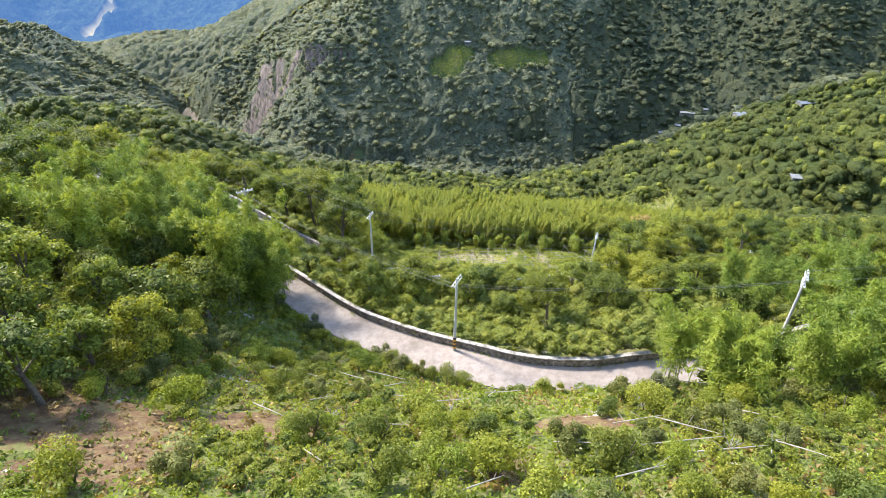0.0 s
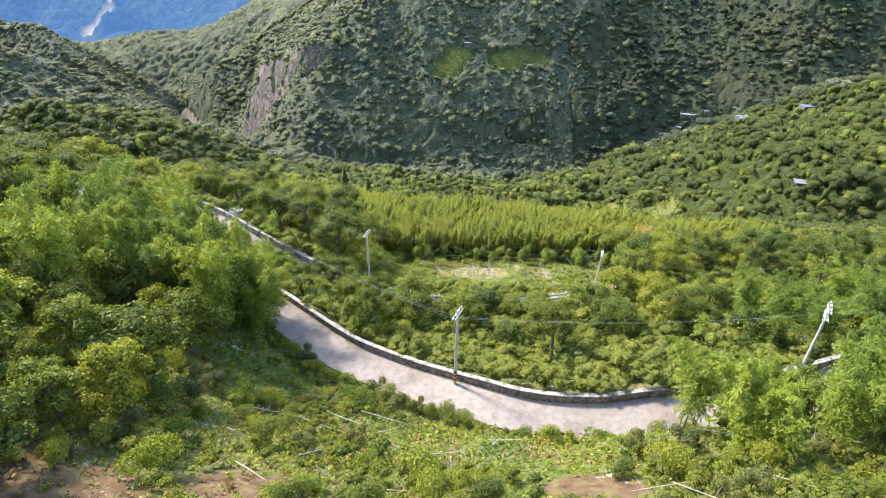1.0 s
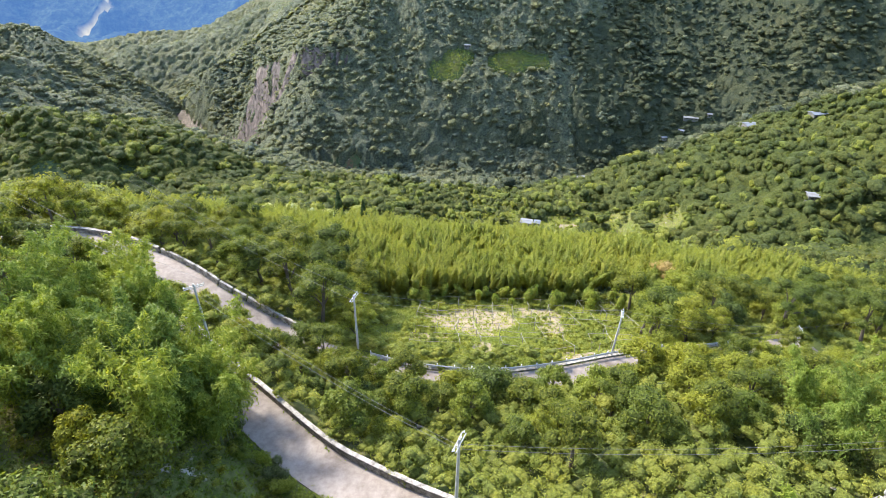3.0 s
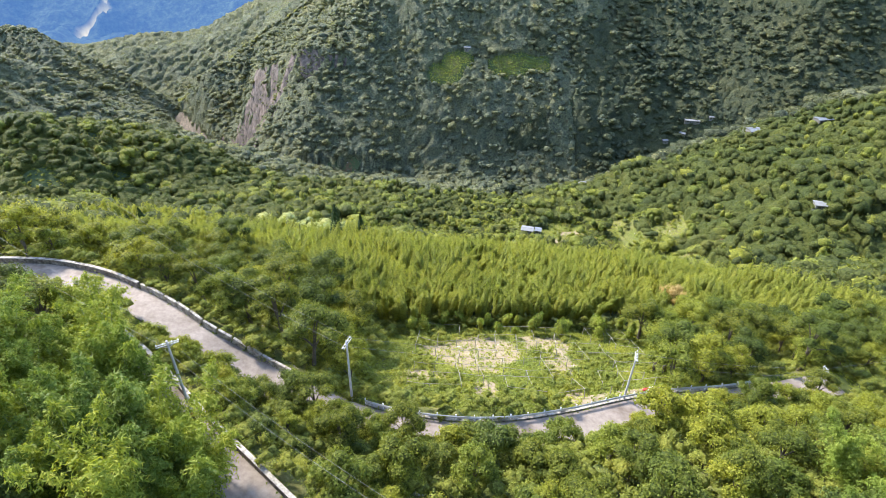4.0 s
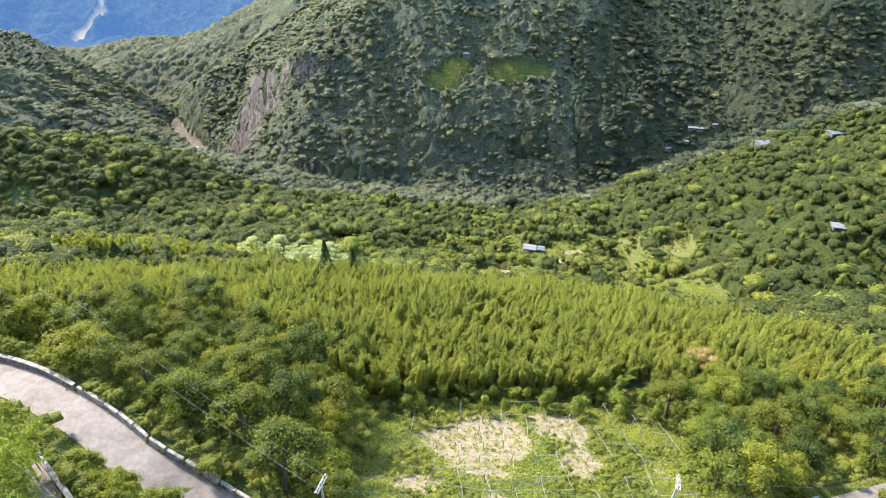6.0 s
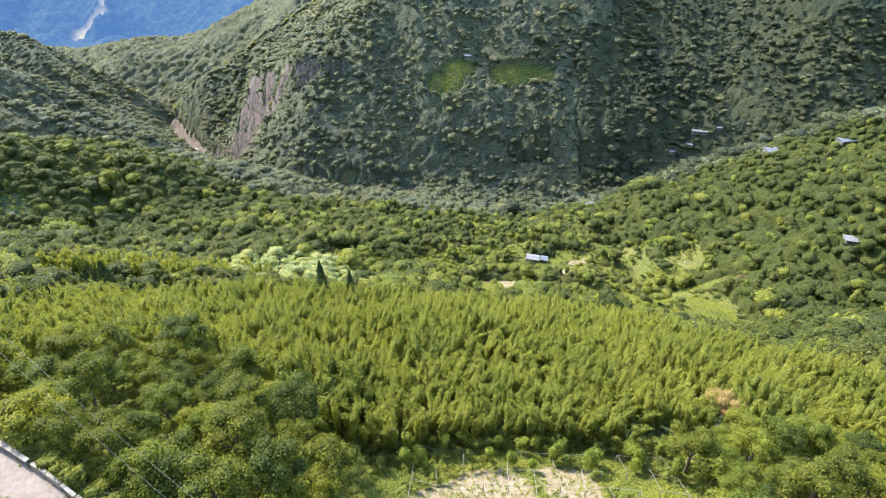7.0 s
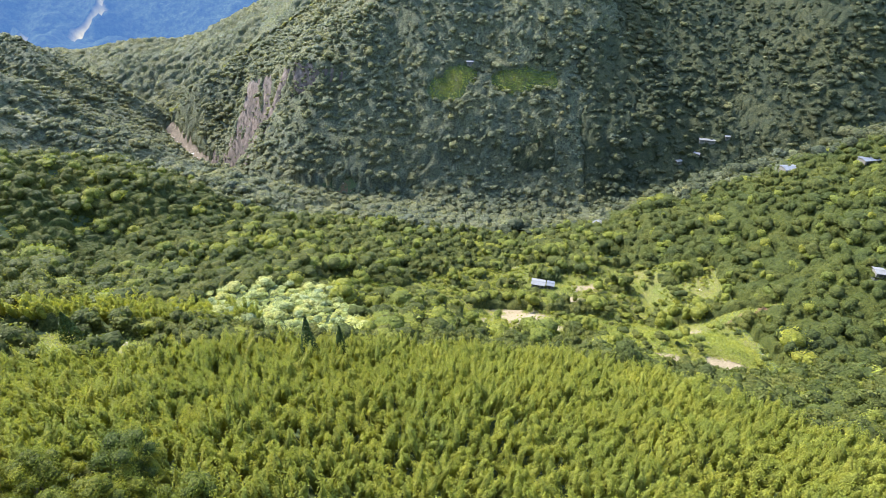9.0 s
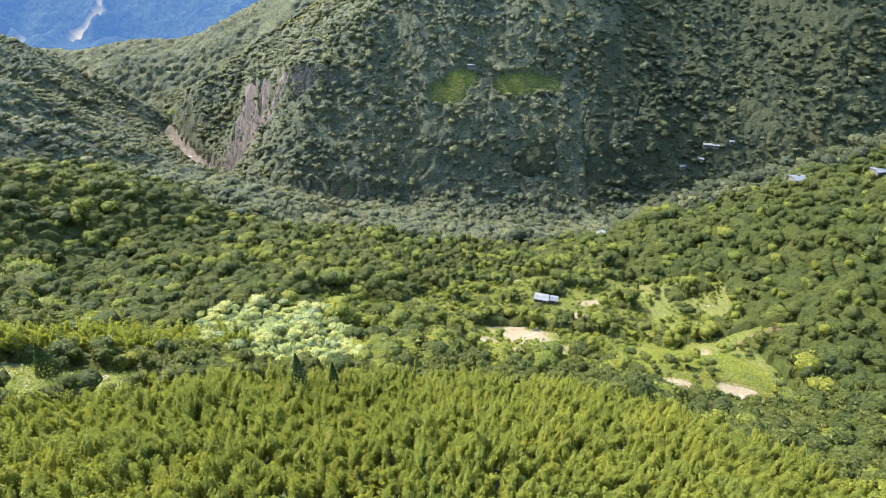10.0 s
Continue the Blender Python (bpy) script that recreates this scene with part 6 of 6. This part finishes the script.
# ---------------------------------------------------------------- cypresses beyond the grove


def cypress(px, py, tall, wide, label):
    tree = tagged(new("cypress"), label, "cypress", "cypresses beyond the grove")
    z = float(land(px, py))
    gen_ = np.random.default_rng(int(px * 10) + 2000)
    part("trunk", tube("trunk", BARK, [(px, py, z - 0.5), (px, py, z + tall * 0.5), (px + 0.1, py, z + tall * 0.92)], [0.2, 0.13, 0.03], 7), BARK, tree)
    m = 1500
    s = gen_.uniform(0.05, 1, m)
    a = gen_.uniform(0, 2 * np.pi, m)
    r = wide * (1 - s) ** 0.8 * gen_.uniform(0.75, 1.08, m)
    p = np.stack([px + r * np.cos(a), py + r * np.sin(a), z + tall * s], 1)
    nn = np.stack([np.cos(a), np.sin(a), 0.35 + 0 * a], 1) + gen_.normal(scale=0.4, size=(m, 3))
    part("foliage", leaf_mesh("foliage", leaves(p, nn, np.full(m, 0.5), np.full(m, 0.28), 0.0, gen_, True), DARK_LEAF), DARK_LEAF, tree)


cypress(-33.5, 118.5, 15.0, 3.0, "dark green pointed cypress beside the grove")
cypress(-27.0, 121, 13.0, 2.2, "slender dark green cypress beside the grove")
cypress(-92, 124, 9.0, 2.8, "dark pointed conifer near the footpath")

# ---------------------------------------------------------------- farm buildings in the valley
ROOF_WHITE = plain_material("pale_sheet_roof", [(0.3, (0.18, 0.185, 0.19)), (0.7, (0.26, 0.265, 0.27))], 0.8, 0.75, 0.02)
ROOF_GREY = plain_material("grey_sheet_roof", [(0.3, (0.14, 0.155, 0.18)), (0.7, (0.22, 0.24, 0.27))], 0.8, 0.5, 0.02)
PLASTER = plain_material("farm_plaster", [(0.3, (0.15, 0.145, 0.13)), (0.7, (0.22, 0.21, 0.19))], 0.9, 0.9, 0.02)
DARK_OPEN = plain_material("dark_window", [(0.3, (0.03, 0.03, 0.035)), (0.7, (0.06, 0.06, 0.065))], 2.0, 0.3, 0.0)


def farm_house(px, py, w, d, h, turn, roof, label, lift=0.0):
    """A small farm building with a low sheet roof, a door and windows."""
    house = tagged(new("farm_house"), label, "house", "farm buildings")
    bm = bmesh.new()
    box(bm, (w, d, h + 1.2), pose(0, 0, h / 2 - 0.6))
    part("wall", bm, PLASTER, house)
    for s in (-1, 1):
        bm = bmesh.new()
        box(bm, (w + 0.8, d / 2 + 0.6, 0.12), pose(0, s * (d / 4 + 0.1), h + 0.32, -s * 11, 0, 0))
        slab_ = part("roof", bm, roof, house)
        for k in range(6):
            bm = bmesh.new()
            box(bm, (0.08, d / 2 + 0.55, 0.06), pose((k - 2.5) * w / 6, s * (d / 4 + 0.1), h + 0.41, -s * 11, 0, 0))
            part("roof_seam", bm, roof, slab_)
    for k in (-0.3, 0.05, 0.34):
        bm = bmesh.new()
        box(bm, (w * 0.15, 0.1, 1.0), pose(k * w, -d / 2 - 0.03, h * 0.62))
        part("window", bm, DARK_OPEN, house)
    bm = bmesh.new()
    box(bm, (0.9, 0.1, 2.0), pose(-0.12 * w, -d / 2 - 0.03, 1.0))
    part("door", bm, DARK_OPEN, house)
    house.matrix_basis = pose(px, py, float(land(px, py)) + lift, 0, 0, turn)


farm_house(38, 253, 6, 4.4, 2.3, -12, ROOF_WHITE, "low farm shed with a pale sheet roof", 0.2)
farm_house(43.6, 251.6, 3, 3.4, 2.0, -12, ROOF_GREY, "small grey lean-to beside the shed", 0.2)
farm_house(81, 329, 6.5, 6, 3.0, 25, ROOF_WHITE, "farmhouse with a pale roof among trees", 2.5)
farm_house(178, 325, 8, 6, 2.8, 10, ROOF_GREY, "farmhouse with a grey sheet roof", 3.0)
farm_house(178, 366, 5, 5, 2.8, -20, ROOF_WHITE, "small white-roofed farm hut on the spur", 3.0)
farm_house(204, 306, 9, 5, 2.8, 15, ROOF_GREY, "long grey-roofed farm building", 2.5)
farm_house(260, 626, 16, 5, 3.2, -8, ROOF_WHITE, "long white-roofed hall below the mountain", 2.5)
farm_house(228, 607, 6, 5, 3, 20, ROOF_WHITE, "white-roofed house at the foot of the mountain", 2.5)
farm_house(249, 616, 6, 5, 3, -30, ROOF_GREY, "grey-roofed house at the foot of the mountain", 2.0)
farm_house(280, 626, 5, 4, 3, 0, ROOF_WHITE, "small pale house at the mountain's foot", 2.5)
farm_house(3, 657, 7, 5, 3.5, 0, ROOF_WHITE, "pale hut above the mountain clearing", 0.5)
farm_house(157, 207, 8, 4, 2.4, -10, ROOF_WHITE, "long pale-roofed shed on the slope", 0.6)

# ---------------------------------------------------------------- river in the gorge
WATER = plain_material("white_water", [(0.34, (0.16, 0.18, 0.165)), (0.46, (0.42, 0.44, 0.43)), (0.6, (0.78, 0.80, 0.80))], 0.12, 0.25, 0.3)
rings = []
for p, q in zip(beside(RIVER, -8), beside(RIVER, 8)):
    rings.append([(p[0], p[1], p[2] + 1.5), (q[0], q[1], q[2] + 1.5), (q[0], q[1], q[2] - 4), (p[0], p[1], p[2] - 4)])
tagged(new("water", ribbon("water", WATER, rings)), "white water of the river in the gorge", "river", kind="structure")

# ---------------------------------------------------------------- footpath and track in the valley
PATH_SOIL = plain_material("footpath_soil", [(0.3, (0.26, 0.205, 0.14)), (0.7, (0.40, 0.33, 0.235))], 0.7, 0.95, 0.03)
for pts in ([(-92, 108, 0), (-86, 113, 0), (-83, 119, 0), (-80, 126, 0)], [(20, 203, 0), (27, 213, 0), (33, 224, 0), (36, 238, 0), (38, 247, 0)], [(-6, 200, 0), (8, 204, 0), (20, 203, 0), (34, 208, 0)]):
    line = curve_points(pts, 1.0)
    line[:, 2] = land(line[:, 0], line[:, 1]) + 0.15
    rings = []
    for p, q in zip(beside(line, -0.9), beside(line, 0.9)):
        rings.append([tuple(p), tuple(q), (q[0], q[1], q[2] - 1.2), (p[0], p[1], p[2] - 1.2)])
    tagged(new("footpath", ribbon("footpath", PATH_SOIL, rings)), "bare pale earth track in the valley", "path", kind="structure")
